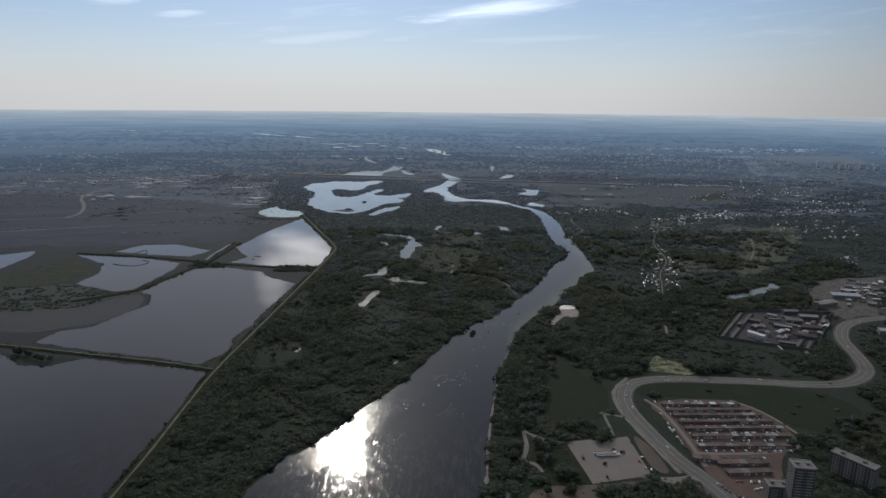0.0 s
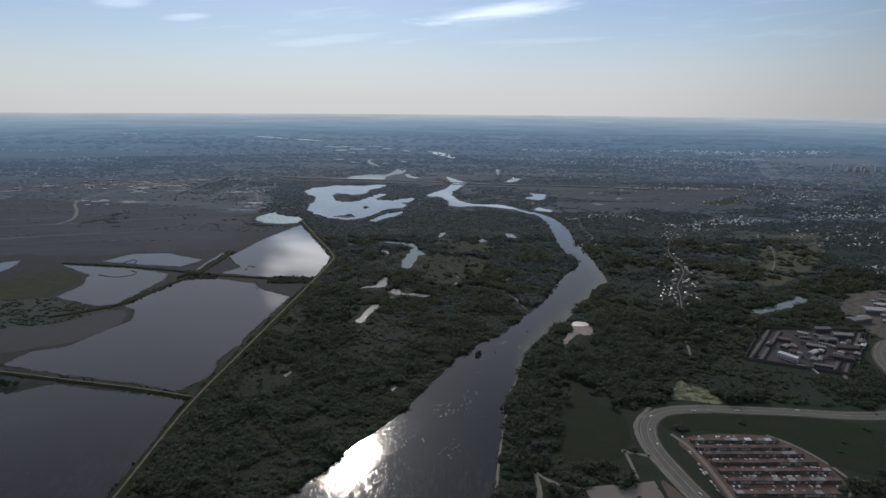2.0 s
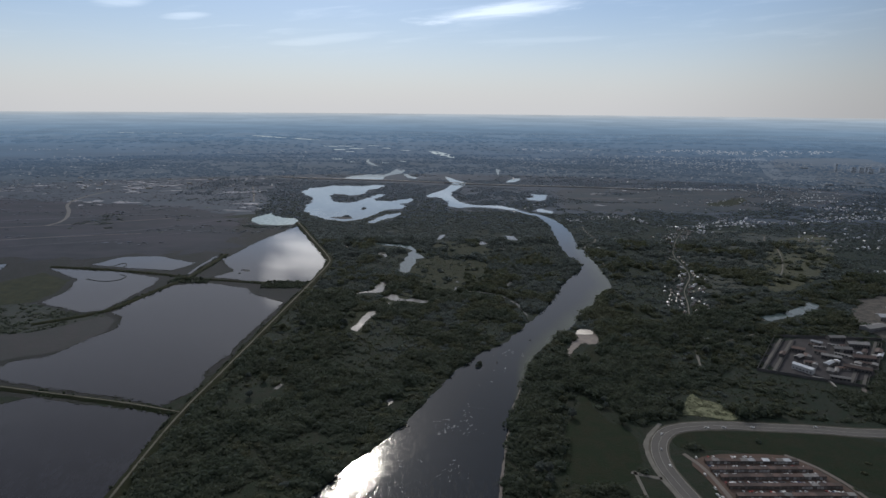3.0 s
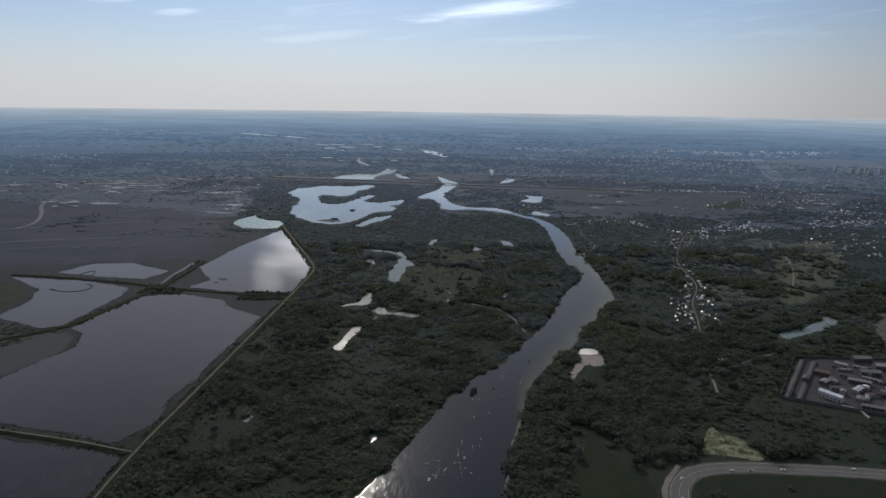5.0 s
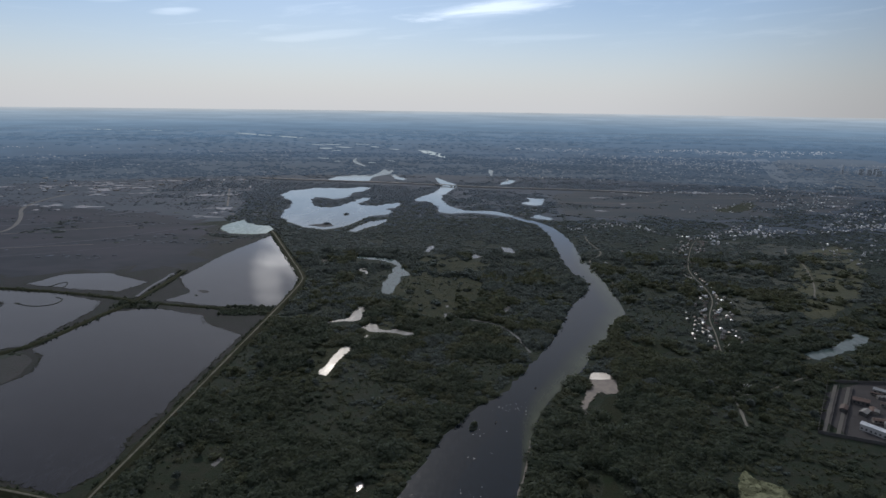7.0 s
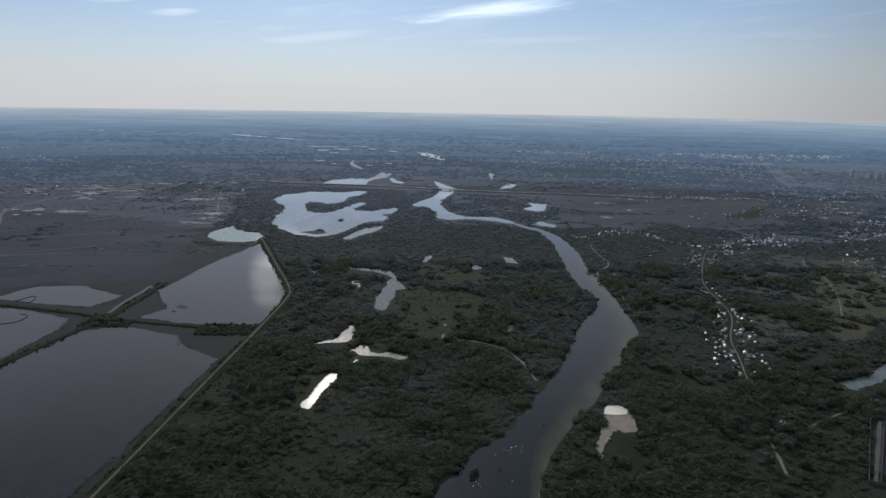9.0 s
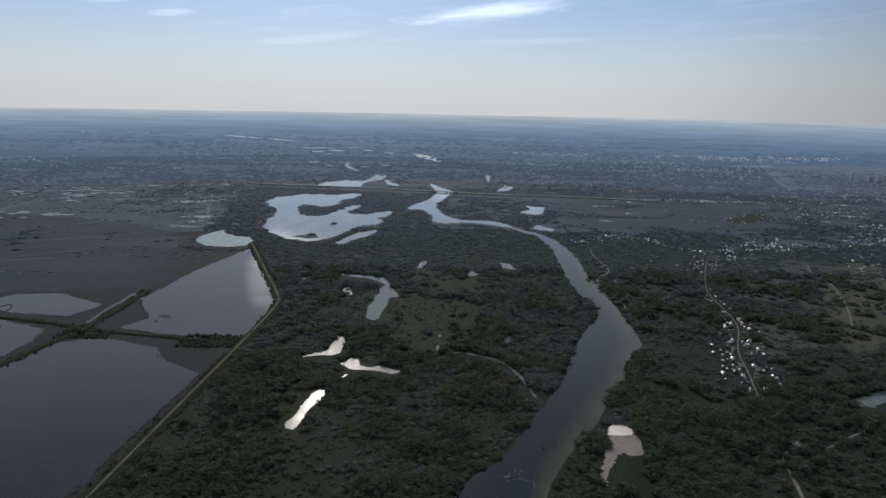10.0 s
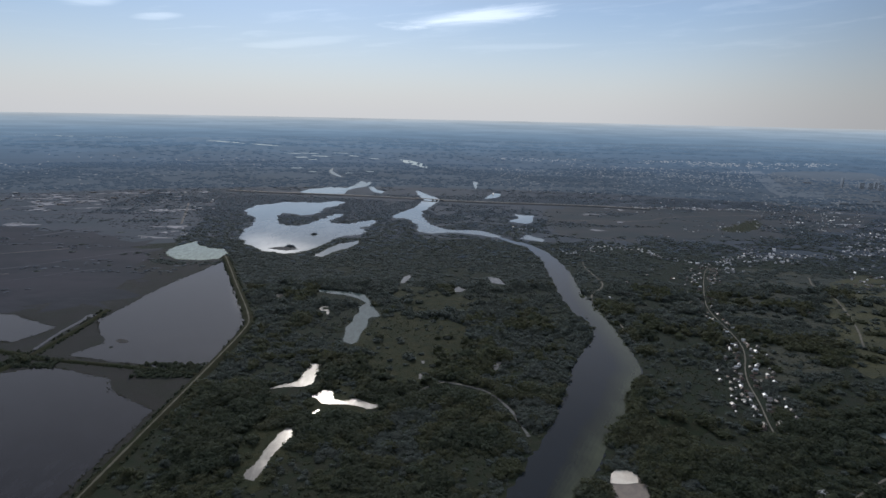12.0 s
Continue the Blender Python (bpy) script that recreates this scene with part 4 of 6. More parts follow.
def woods(name, P, width, height, shapes, material, label, category):
    """One joined mass of crowns at the points P."""
    V, T, base = [], [], 0
    at = np.array([lift(x, y) for x, y in P])
    P, rise = at[:, :2], at[:, 2]
    which = rng.integers(0, len(shapes), len(P))
    for k, (sv, st) in enumerate(shapes):
        sel = np.nonzero(which == k)[0]
        if not len(sel):
            continue
        a = rng.random(len(sel)) * 2 * np.pi
        c, s = np.cos(a)[:, None], np.sin(a)[:, None]
        w, h = width[sel][:, None], height[sel][:, None]
        x = (sv[:, 0] * c - sv[:, 1] * s) * w + P[sel, :1]
        y = (sv[:, 0] * s + sv[:, 1] * c) * w + P[sel, 1:]
        z = sv[:, 2] * h - 0.2 + rise[sel][:, None]
        V.append(np.stack([x, y, z], -1).reshape(-1, 3))
        T.append((st[None] + (np.arange(len(sel)) * len(sv))[:, None, None] + base).reshape(-1, 3))
        base += len(sel) * len(sv)
    ob = array_mesh(name, np.concatenate(V), np.concatenate(T), material)
    return tagged(ob, label, category, "", "stuff")


def jitter_grid(x0, x1, y0, y1, step):
    gx, gy = np.meshgrid(np.arange(x0, x1, step), np.arange(y0, y1, step))
    P = np.stack([gx.ravel(), gy.ravel()], -1)
    return P + rng.uniform(-0.48, 0.48, P.shape) * step


def ellipse(P, cx, cy, rx, ry, turn=0.0):
    c, s = math.cos(radians(turn)), math.sin(radians(turn))
    d = P - (cx, cy)
    return ((d[:, 0] * c + d[:, 1] * s) / rx) ** 2 + ((d[:, 1] * c - d[:, 0] * s) / ry) ** 2 < 1


WATERS = [RIVER, RIVER_UP, LAKE, POND_A, POND_B, POND_C, POND_D, POND_E, POND_F, POND_G, SLIT, WET_A, WET_B, CRESCENT, LAKE_R, LAKE_U, HOOK] + list(SMALL_PONDS.values())
INDUSTRIAL = V2([(555, 800), (625, 825), (780, 1030), (640, 1003), (560, 895)])
SEEN = WATERS[1:] + [LOT, SANDPIT, GREEN_BED, GARAGE_YARD, COMPOUND]
CLEARED = [LOT, GARAGE_YARD, COMPOUND, SANDPIT, GREEN_BED, INDUSTRIAL, FIELD_BANK]


def hides(P, height, shapes_, eye=(8.0, 260.0)):
    """True where a tree of that height would stand before one of the outlines, as seen from up the river."""
    d = P - np.array(eye)
    r = np.hypot(*d.T)
    way = d / r[:, None]
    reach = height * r / 280.0
    bad = np.zeros(len(P), bool)
    for k in (0.2, 0.4, 0.6, 0.8, 1.0):
        S = P + way * (reach * k)[:, None]
        for w in shapes_:
            bad |= inside(w, S)
    return bad


def open_ground(P, margin):
    """True where trees may stand: off water, roads, yards and paths."""
    ok = np.ones(len(P), bool)
    for w in WATERS:
        ok &= ~inside(w, P)
        ok &= gap(w, P, True) > margin
    for w in CLEARED:
        ok &= ~inside(w, P)
    for line, d in ((DYKE, 9), (DYKE_BC, 7), (CAUSE_DB, 8), (CAUSE_A, 6), (CAUSE_ED, 7), (CAUSE_E, 6), (ROAD, 17), (VILLAGE_ROAD, 8)):
        ok &= gap(line, P) > d + margin * 0.4
    for line, half in TRACKS:
        ok &= gap(line, P) > half + margin * 0.6
    return ok


# near woods: island and east bank
P = jitter_grid(-262, 760, 330, 1420, 5.8)
P = P[np.abs(P[:, 0]) < 0.80 * P[:, 1] + 40]
P = P[open_ground(P, 3.2)]
island = inside(ISLAND, P)
east = ~island & (P[:, 0] > 0) & ~inside(ISLAND, P)
east &= P[:, 0] > np.interp(P[:, 1], [p.y for p in RIVER_RIGHT], [p.x for p in RIVER_RIGHT])
grow = 0.45 * patches(P, 75.0, 1) + 0.30 * patches(P, 30.0, 6) + 0.25 * patches(P, 13.0, 2)
keep = np.zeros(len(P))
keep[island] = np.clip((grow[island] - 0.27) * 6, 0.08, 0.96)
keep[east] = np.clip((grow[east] - 0.28) * 6, 0.08, 0.96)
# open places: centre, radii, turn, share of trees left
for cx, cy, rx, ry, turn, left in ((-95, 800, 35, 25, 30, 0.3), (-190, 660, 30, 45, 0, 0.1), (-60, 1230, 40, 60, 0, 0.5),
                                   (285, 930, 45, 48, -20, 0.1), (142, 605, 32, 65, 15, 0.06), (92, 420, 32, 62, 0, 0.06), (165, 765, 20, 40, 15, 0.05), (300, 560, 125, 46, 0, 0.015), (370, 520, 60, 40, 0, 0.2),
                                   (320, 655, 65, 45, 10, 0.45), (320, 800, 60, 45, 0, 0.5), (155, 505, 20, 22, 0, 0.03), (177, 455, 15, 48, 0, 0.0), (400, 860, 70, 45, 10, 0.5), (560, 900, 120, 80, 30, 0.4), (330, 1060, 60, 80, 0, 0.4), (600, 700, 120, 90, 0, 0.4)):
    e = ellipse(P, cx, cy, rx * 1.05, ry * 1.05, turn)
    keep[e] = np.minimum(keep[e], left)
for key, outline in MEADOWS.items():
    e = inside(outline, P)
    rim = np.clip(1.0 - gap(outline, P[e], True) / 22.0, 0.0, 1.0)
    keep[e] = np.minimum(keep[e], 0.04 + 0.75 * rim ** 2 + 0.45 * (patches(P[e], 14.0, 17) > 0.74))
gardens = (P[:, 0] > np.interp(P[:, 1], [880, 1000, 1100, 1300, 1400], [420, 370, 330, 310, 310])) & (P[:, 1] > 880)
strip = 0.55 * patches(P * (0.4, 1.5), 36.0, 5) + 0.45 * patches(P * (0.55, 1.5), 13.0, 15)
keep[gardens] = np.clip((strip[gardens] - 0.37) * 6, 0.06, 0.92)
yellow = inside(FIELD_YELLOW, P)
keep[yellow] *= 0.3
edge = gap(RIVER_LEFT, P) < 16
keep[edge] = np.maximum(keep[edge], 0.95)
keep[hides(P, 8.5, SEEN)] = 0.0
for back in (0.0, 7.0, 13.0):             # nothing tall before the creek
    keep[gap(CREEK, P + (0.1 * back, back)) < 5.5] = 0.0
keep[hides(P, 8.0, [LOT, GARAGE_YARD, COMPOUND, SANDPIT], (0.0, 30.0))] = 0.0
stand = rng.random(len(P)) < keep
P, island, grow = P[stand], island[stand], grow[stand]
old = np.clip((grow - 0.36) * 4.5, 0.0, 1.0)
size = rng.uniform(4.6, 10.0, len(P)) * (0.75 + 1.0 * old)
tall = 0.8 + size * (0.16 + rng.uniform(0.12, 0.50, len(P)) * (0.25 + 0.75 * old))
# the share of hazed grey leaves rises with distance
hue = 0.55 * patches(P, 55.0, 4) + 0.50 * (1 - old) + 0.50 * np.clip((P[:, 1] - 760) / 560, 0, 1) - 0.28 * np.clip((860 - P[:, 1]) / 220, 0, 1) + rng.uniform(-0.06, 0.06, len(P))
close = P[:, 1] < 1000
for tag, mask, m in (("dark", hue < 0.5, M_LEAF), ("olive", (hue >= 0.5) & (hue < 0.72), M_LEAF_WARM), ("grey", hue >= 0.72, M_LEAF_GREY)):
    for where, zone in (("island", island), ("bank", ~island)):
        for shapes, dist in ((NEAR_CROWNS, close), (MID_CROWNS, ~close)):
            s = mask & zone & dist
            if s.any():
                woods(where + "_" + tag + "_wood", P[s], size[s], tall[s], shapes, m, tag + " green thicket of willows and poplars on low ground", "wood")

# scattered groves beyond the eastern gardens
F = jitter_grid(700, 1300, 820, 1440, 8.5)
F = F[(np.abs(F[:, 0]) < 0.80 * F[:, 1] + 30) & (F[:, 0] > 760) & open_ground(F, 2.0)]
F = F[rng.random(len(F)) < np.clip((0.6 * patches(F * (0.5, 1.2), 40.0, 61) + 0.4 * patches(F, 15.0, 62) - 0.36) * 7, 0.05, 0.9)]
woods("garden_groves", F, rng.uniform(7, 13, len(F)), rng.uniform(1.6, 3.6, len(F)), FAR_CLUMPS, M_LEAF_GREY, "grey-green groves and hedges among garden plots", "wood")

# bushes in the meadows
B = jitter_grid(-262, 620, 340, 1300, 4.6)
B = B[np.abs(B[:, 0]) < 0.78 * B[:, 1] + 30]
B = B[(B[:, 0] > -228) & open_ground(B, 1.2) & ~((B[:, 0] > 195) & (B[:, 1] < 600)) & ~hides(B, 2.2, SEEN)]
shade = 0.45 * patches(B, 75.0, 1) + 0.30 * patches(B, 30.0, 6) + 0.25 * patches(B, 13.0, 2)
B = B[rng.random(len(B)) < (0.10 + 1.2 * np.clip(0.52 - shade, 0, 0.4)) * (0.3 + 1.4 * (0.5 * patches(B, 18.0, 8) + 0.5 * patches(B, 7.0, 18) > 0.50))]
warm = rng.random(len(B)) < 0.3 + 0.5 * patches(B, 26.0, 28)
for s_, m, tone_ in ((warm, M_LEAF_WARM, "olive"), (~warm, M_LEAF, "dark green")):
    woods("meadow_shrubs", B[s_], rng.uniform(1.6, 4.4, s_.sum()), rng.uniform(0.6, 1.9, s_.sum()), BUSHES, m, "low " + tone_ + " shrubs scattered over rough meadow", "shrubs")

# tussocks and low growth that break up the open grass
G = jitter_grid(-232, 560, 380, 1320, 5.5)
G = G[(np.abs(G[:, 0]) < 0.78 * G[:, 1] + 20) & open_ground(G, 1.0) & ~hides(G, 1.0, SEEN)]
lush = np.zeros(len(G))
for outline in MEADOWS.values():
    lush[inside(outline, G)] = 0.62
lush = np.maximum(lush, 0.16 * (G[:, 1] > 600))
G = G[rng.random(len(G)) < lush * (0.35 + patches(G, 11.0, 51))]
woods("meadow_tussocks", G, rng.uniform(2.4, 6.0, len(G)), rng.uniform(0.35, 0.9, len(G)), TUFTS, M_MEADOW, "low tussocks of olive meadow grass and sedge", "grass")

# scrub on the wet land in the west
S = jitter_grid(-900, -440, 770, 935, 6.5)
S = S[inside([(-900, 850), (-760, 905), (-600, 932), (-500, 888), (-462, 885), (-520, 820), (-640, 790), (-900, 780)], S)]
S = S[(rng.random(len(S)) < 0.15 + 0.6 * (patches(S, 30.0, 77) > 0.5)) & open_ground(S, 2.0)]
woods("west_scrub", S, rng.uniform(6, 12, len(S)), rng.uniform(1.0, 2.4, len(S)), BUSHES, M_LEAF, "dark wet scrub between the ponds", "shrubs")

# ragged clumps on the yellow-green reed bed
Y = jitter_grid(215, 290, 608, 675, 2.6)
Y = Y[inside(GREEN_BED, Y) & (patches(Y, 6.0, 66) > 0.35)]
woods("reed_clumps", Y, rng.uniform(1.5, 4.2, len(Y)), rng.uniform(0.5, 1.5, len(Y)), BUSHES, M_ALGAE, "ragged clumps of yellow-green reeds", "reeds")

# dense scrub where the causeway meets the dyke
C = np.vstack([jitter_grid(-292, -228, 1026, 1062, 4.2), jitter_grid(-450, -390, 1050, 1078, 4.6)])
C = C[(patches(C, 15.0, 44) > 0.3) & (gap(DYKE, C) > 4.0)]
woods("causeway_scrub", C, rng.uniform(4.5, 8.5, len(C)), rng.uniform(2.0, 4.6, len(C)), BUSHES, M_LEAF, "dark dense scrub on the causeway", "shrubs")

# reeds and shrubs along the dykes
D = np.array([(p.x, p.y) for line in (DYKE, DYKE_BC, CAUSE_DB, CAUSE_ED, CAUSE_E, CAUSE_A) for p in resample(round_off(line, False), 1.8)])
D = D + rng.normal(0, 1, D.shape) * 1.0 + rng.choice([-1, 1], len(D))[:, None] * (6.5, 2.0)
D = D[rng.random(len(D)) < 0.2 + 0.7 * (patches(D, 30.0, 9) > 0.5)]
woods("dyke_shrubs", D, rng.uniform(2.0, 4.8, len(D)), rng.uniform(1.5, 4.0, len(D)), BUSHES, M_LEAF, "dark shrubs along the slopes of the dykes", "shrubs")

# reed fringes that edge the ponds
E = np.vstack([np.array([(p.x, p.y) for p in resample(w, 1.7, True)]) for w in (POND_A, POND_B, POND_C, POND_D, POND_E, POND_F, POND_G)])
E = E + rng.normal(0, 1.3, E.shape)
E = E[(E[:, 1] > 380) & (patches(E, 12.0, 91) > 0.22)]
woods("reed_fringe", E, rng.uniform(1.8, 3.8, len(E)), rng.uniform(0.4, 1.1, len(E)), TUFTS, M_BERM, "dark reeds edging the ponds", "reeds")
for outline in ([(-596, 1146), (-593, 1162), (-587, 1172), (-580, 1166), (-574, 1150), (-574, 1141)], [(-591, 1063), (-572, 1053), (-552, 1051), (-538, 1060), (-536, 1076), (-541, 1087), (-554, 1092)]):
    ribbon("reed_line", V2(outline), [(-0.9, 0.1), (-0.5, 0.75), (0.5, 0.75), (0.9, 0.1)], M_FOREST_FLOOR, "thin curved line of reeds in the pond", 3, 0.8)
sheet("mud_bank", shore(V2([(-363, 1132), (-357, 1139), (-345, 1132), (-343, 1126), (-349, 1122)]), 2, 1.0, 1), 0.26, M_REED, "brown mud bank just above the water")
sheet("leat", shore(V2([(-446, 1224), (-439, 1239), (-430, 1235), (-435, 1218), (-437, 1198), (-441, 1155), (-438, 1096), (-443, 1100), (-446, 1159), (-443, 1211)]), 2, 0.8, 0, 0.4), 0.3, M_POND, "narrow bright leat beside the causeway")
K = np.array([(-591, 1063), (-588, 1062), (-594, 1064), (-356, 1110), (-575, 1141)])
woods("pond_islets", K, rng.uniform(4, 6.5, len(K)), rng.uniform(1.2, 2.0, len(K)), BUSHES, M_LEAF, "dark overgrown islets in the ponds", "shrubs")

# low scrub that mottles the western lowland
W = jitter_grid(-1700, -330, 1240, 2560, 15.0)
W = W[(W[:, 0] > -0.80 * W[:, 1] - 20) & open_ground(W, 6.0)]
streaky = 0.55 * patches(W * (0.3, 1.3) + (500, 0), 60.0, 101) + 0.45 * patches(W * (0.45, 1.3), 22.0, 102)
W = W[(streaky > np.interp(W[:, 1], [1250, 1700, 2000, 2500], [0.66, 0.58, 0.46, 0.40])) & (rng.random(len(W)) < 0.8)]
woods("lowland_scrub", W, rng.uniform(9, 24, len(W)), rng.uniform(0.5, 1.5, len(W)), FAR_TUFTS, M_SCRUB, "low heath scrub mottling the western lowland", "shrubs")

# middle distance
Q = jitter_grid(-900, 1700, 1400, 2560, 10.5)
Q = Q[np.abs(Q[:, 0]) < 0.78 * Q[:, 1] + 20]
Q = Q[open_ground(Q, 4.0)]
g = 0.5 * patches(Q, 95.0, 11) + 0.5 * patches(Q, 30.0, 12)
k = np.clip((g - 0.30) * 8, 0.15, 0.95)
edge_w = Q[:, 0] + 230 * (patches(Q, 120.0, 71) - 0.5) + 90 * (patches(Q, 35.0, 72) - 0.5)
west = (edge_w < -390) & (Q[:, 1] < 2350) & (edge_w < -150 - 0.2 * (Q[:, 1] - 1100))
k[west] *= np.where(0.6 * patches(Q[west] * (0.35, 1.4), 60.0, 73) + 0.4 * patches(Q[west] * (0.5, 1.2), 20.0, 74) > np.interp(Q[west][:, 1], [1500, 1800, 2200], [0.80, 0.66, 0.54]), 0.75, 0.01)
near_lake = (gap(LAKE, Q, True) < 130) & (Q[:, 0] < 60)
k[near_lake] = np.maximum(k[near_lake], 0.85)
east = Q[:, 0] > np.interp(Q[:, 1], [1300, 1760, 1850, 2600], [300, 300, 200, 100])
st = 0.6 * patches(Q * (0.6, 1.2), 62.0, 13) + 0.4 * patches(Q, 24.0, 14)
k[east] = np.clip((st[east] - 0.33) * 7, 0.06, 0.9)
fallow = inside([(330, 1880), (480, 1760), (1100, 1900), (1500, 2300), (700, 2350), (380, 2330)], Q)
k[fallow] *= np.where(patches(Q[fallow] * (0.5, 1.3), 70.0, 93) > 0.66, 0.7, 0.04)
for road_ in (BRIDGE_LINE, BRIDGE_LINE_E):
    k[(gap(road_, Q) < 14) | (gap(road_, Q + (0, 34)) < 24)] = 0
near_river = (gap(RIVER_LEFT, Q) < 22) | (gap(RIVER_UP_SOUTH, Q) < 25)
k[near_river] = 0.9
k[hides(Q, 4.0, SEEN)] = 0
Q = Q[rng.random(len(Q)) < k]
# farther off, crowns change over to the paler hazed leaves
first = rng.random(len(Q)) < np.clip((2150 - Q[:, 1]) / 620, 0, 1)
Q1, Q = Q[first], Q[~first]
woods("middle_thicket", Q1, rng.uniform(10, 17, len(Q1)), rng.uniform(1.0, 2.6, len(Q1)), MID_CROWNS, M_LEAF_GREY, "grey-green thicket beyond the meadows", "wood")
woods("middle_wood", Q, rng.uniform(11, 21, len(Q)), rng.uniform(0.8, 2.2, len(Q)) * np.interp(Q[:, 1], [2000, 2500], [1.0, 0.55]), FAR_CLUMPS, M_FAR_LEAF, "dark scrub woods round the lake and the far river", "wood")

# far distance, up to the slope
R = jitter_grid(-2500, 2500, 2560, 4000, 24.0)
R = R[(np.abs(R[:, 0]) < 0.78 * R[:, 1]) & (np.hypot(R[:, 0], R[:, 1] - MID_Y) < 3900)]
R = R[open_ground(R, 8.0)]
g = 0.6 * patches(R * (0.5, 1.5), 170.0, 21) + 0.4 * patches(R, 60.0, 22)
R = R[(rng.random(len(R)) < np.where(g > 0.46, 0.8, 0.1)) & ~hides(R, 3.0, SEEN)]
far_r = np.hypot(R[:, 0], R[:, 1] - MID_Y)
R1, R2 = R[far_r < NEAR_R], R[far_r >= NEAR_R]
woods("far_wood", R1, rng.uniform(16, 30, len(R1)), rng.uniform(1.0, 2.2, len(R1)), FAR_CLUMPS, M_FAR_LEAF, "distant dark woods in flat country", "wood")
X = jitter_grid(-5200, 5200, 3900, 7600, 90.0)
X = X[(np.abs(X[:, 0]) < 0.80 * X[:, 1])]
X = X[(rng.random(len(X)) < np.where(patches(X * (0.4, 1.6), 420.0, 23) > 0.5, 0.75, 0.08))]
R2 = np.vstack([R2, X])
# woods on the slope: haze painted as emission, slightly darker than the plain
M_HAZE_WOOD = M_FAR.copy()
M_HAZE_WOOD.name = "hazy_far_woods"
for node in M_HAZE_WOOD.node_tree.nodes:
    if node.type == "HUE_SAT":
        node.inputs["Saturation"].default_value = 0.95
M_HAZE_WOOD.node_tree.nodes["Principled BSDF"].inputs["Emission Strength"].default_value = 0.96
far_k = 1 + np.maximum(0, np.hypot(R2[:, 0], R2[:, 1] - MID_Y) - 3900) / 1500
woods("backdrop_wood", R2, rng.uniform(22, 44, len(R2)) * far_k, rng.uniform(4, 8, len(R2)), FAR_TUFTS, M_HAZE_WOOD, "far woods in painted blue haze", "wood")


# single trees that stand out
def tree_thing(seed, material, label):
    empty = tagged(new("tree"), label, "tree", "trees standing apart")
    r = random.Random(seed)
    bm = bmesh.new()
    bmesh.ops.create_cone(bm, cap_ends=True, segments=7, radius1=0.32, radius2=0.14, depth=4.4, matrix=Matrix.Translation((0, 0, 2.2)))
    for i in range(4):
        a = i * 1.6 + r.random()
        m = Matrix.Translation((0, 0, 2.6 + 0.4 * i)) @ Matrix.Rotation(a, 4, "Z") @ Matrix.Rotation(radians(48), 4, "Y") @ Matrix.Translation((0, 0, 1.1))
        bmesh.ops.create_cone(bm, cap_ends=True, segments=5, radius1=0.12, radius2=0.04, depth=2.2, matrix=m)
    part("trunk", bm, M_BARK, empty)
    v, t = crown_shape(100 + seed, 2, 5, 240, 0.42, False, (0.06, 0.12))
    crown = array_mesh("crown", v * (8.5, 8.5, 6.6) + (0, 0, 0.7), t, material)
    crown.parent = empty
    return empty


TREE_KINDS = [tree_thing(1, M_LEAF, "dark green broadleaf tree with rounded crown"), tree_thing(2, M_LEAF_WARM, "olive green broadleaf tree with uneven crown"), tree_thing(3, M_LEAF_GREY, "grey-green willow with loose crown")]
spots = [(-482, 650), (-474, 652), (-466, 645), (-446, 634), (-438, 636), (-488, 655), (-456, 640), (39, 732), (41, 735), (37, 729), (313, 478), (322, 470), (331, 480), (384, 502), (376, 510), (300, 470)]
spots += [(-420 + random.uniform(-26, 26), 1064 + random.uniform(-7, 9)) for _ in range(6)]
spots += [(random.uniform(205, 330), random.uniform(606, 650)) for _ in range(16)] + [(random.uniform(110, 165), random.uniform(540, 650)) for _ in range(10)]
spots += [(random.uniform(335, 420), random.uniform(440, 520)) for _ in range(24)] + [(random.uniform(58, 100), random.uniform(400, 540)) for _ in range(22)]
spots += [(random.uniform(270, 430), random.uniform(740, 870)) for _ in range(26)] + [(random.uniform(-215, -120), random.uniform(620, 900)) for _ in range(24)]
sp = np.array(spots)
fine = open_ground(sp, 2.0)
fine[:16 + 6] = True
placed = 0
for n, (x, y) in enumerate(spots):
    if not fine[n]:
        continue
    s = random.uniform(0.75, 1.25) * (0.6 if 7 <= n <= 9 or 16 <= n < 22 else 1.0)
    src = TREE_KINDS[random.randrange(3)]
    m = pose(x, y, 0.0, 0, 0, random.uniform(0, 360)) @ Matrix.Diagonal((s, s, s * random.uniform(0.85, 1.2), 1))
    if placed < 3:
        TREE_KINDS[placed].matrix_basis = m
    else:
        copy_thing(src, m).scale = (s, s, s)
    placed += 1
sheet("lake_islet", shore(V2([(-306, 1667), (-288, 1683), (-277, 1687), (-270, 1711), (-259, 1698), (-244, 1661), (-264, 1649)]), 4, 3, 0), 0.5, M_REED, "brown reed islet in the lake")
sheet("lake_islet_small", shore(V2([(-246, 1832), (-235, 1838), (-231, 1815), (-242, 1814)]), 3, 2, 0), 0.5, M_FOREST_FLOOR, "tiny overgrown islet in the lake")
LI = np.array([(-265, 1694), (-268, 1684), (-260, 1684), (-239, 1823), (-235, 1826)])
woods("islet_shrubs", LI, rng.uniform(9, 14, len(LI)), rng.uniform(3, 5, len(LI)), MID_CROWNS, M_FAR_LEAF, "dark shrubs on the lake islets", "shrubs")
sheet("islet", shore([(33, 726), (38, 738), (44, 738), (43, 726)], 2, 1.0), 0.3, M_FOREST_FLOOR, "small overgrown islet in the river")


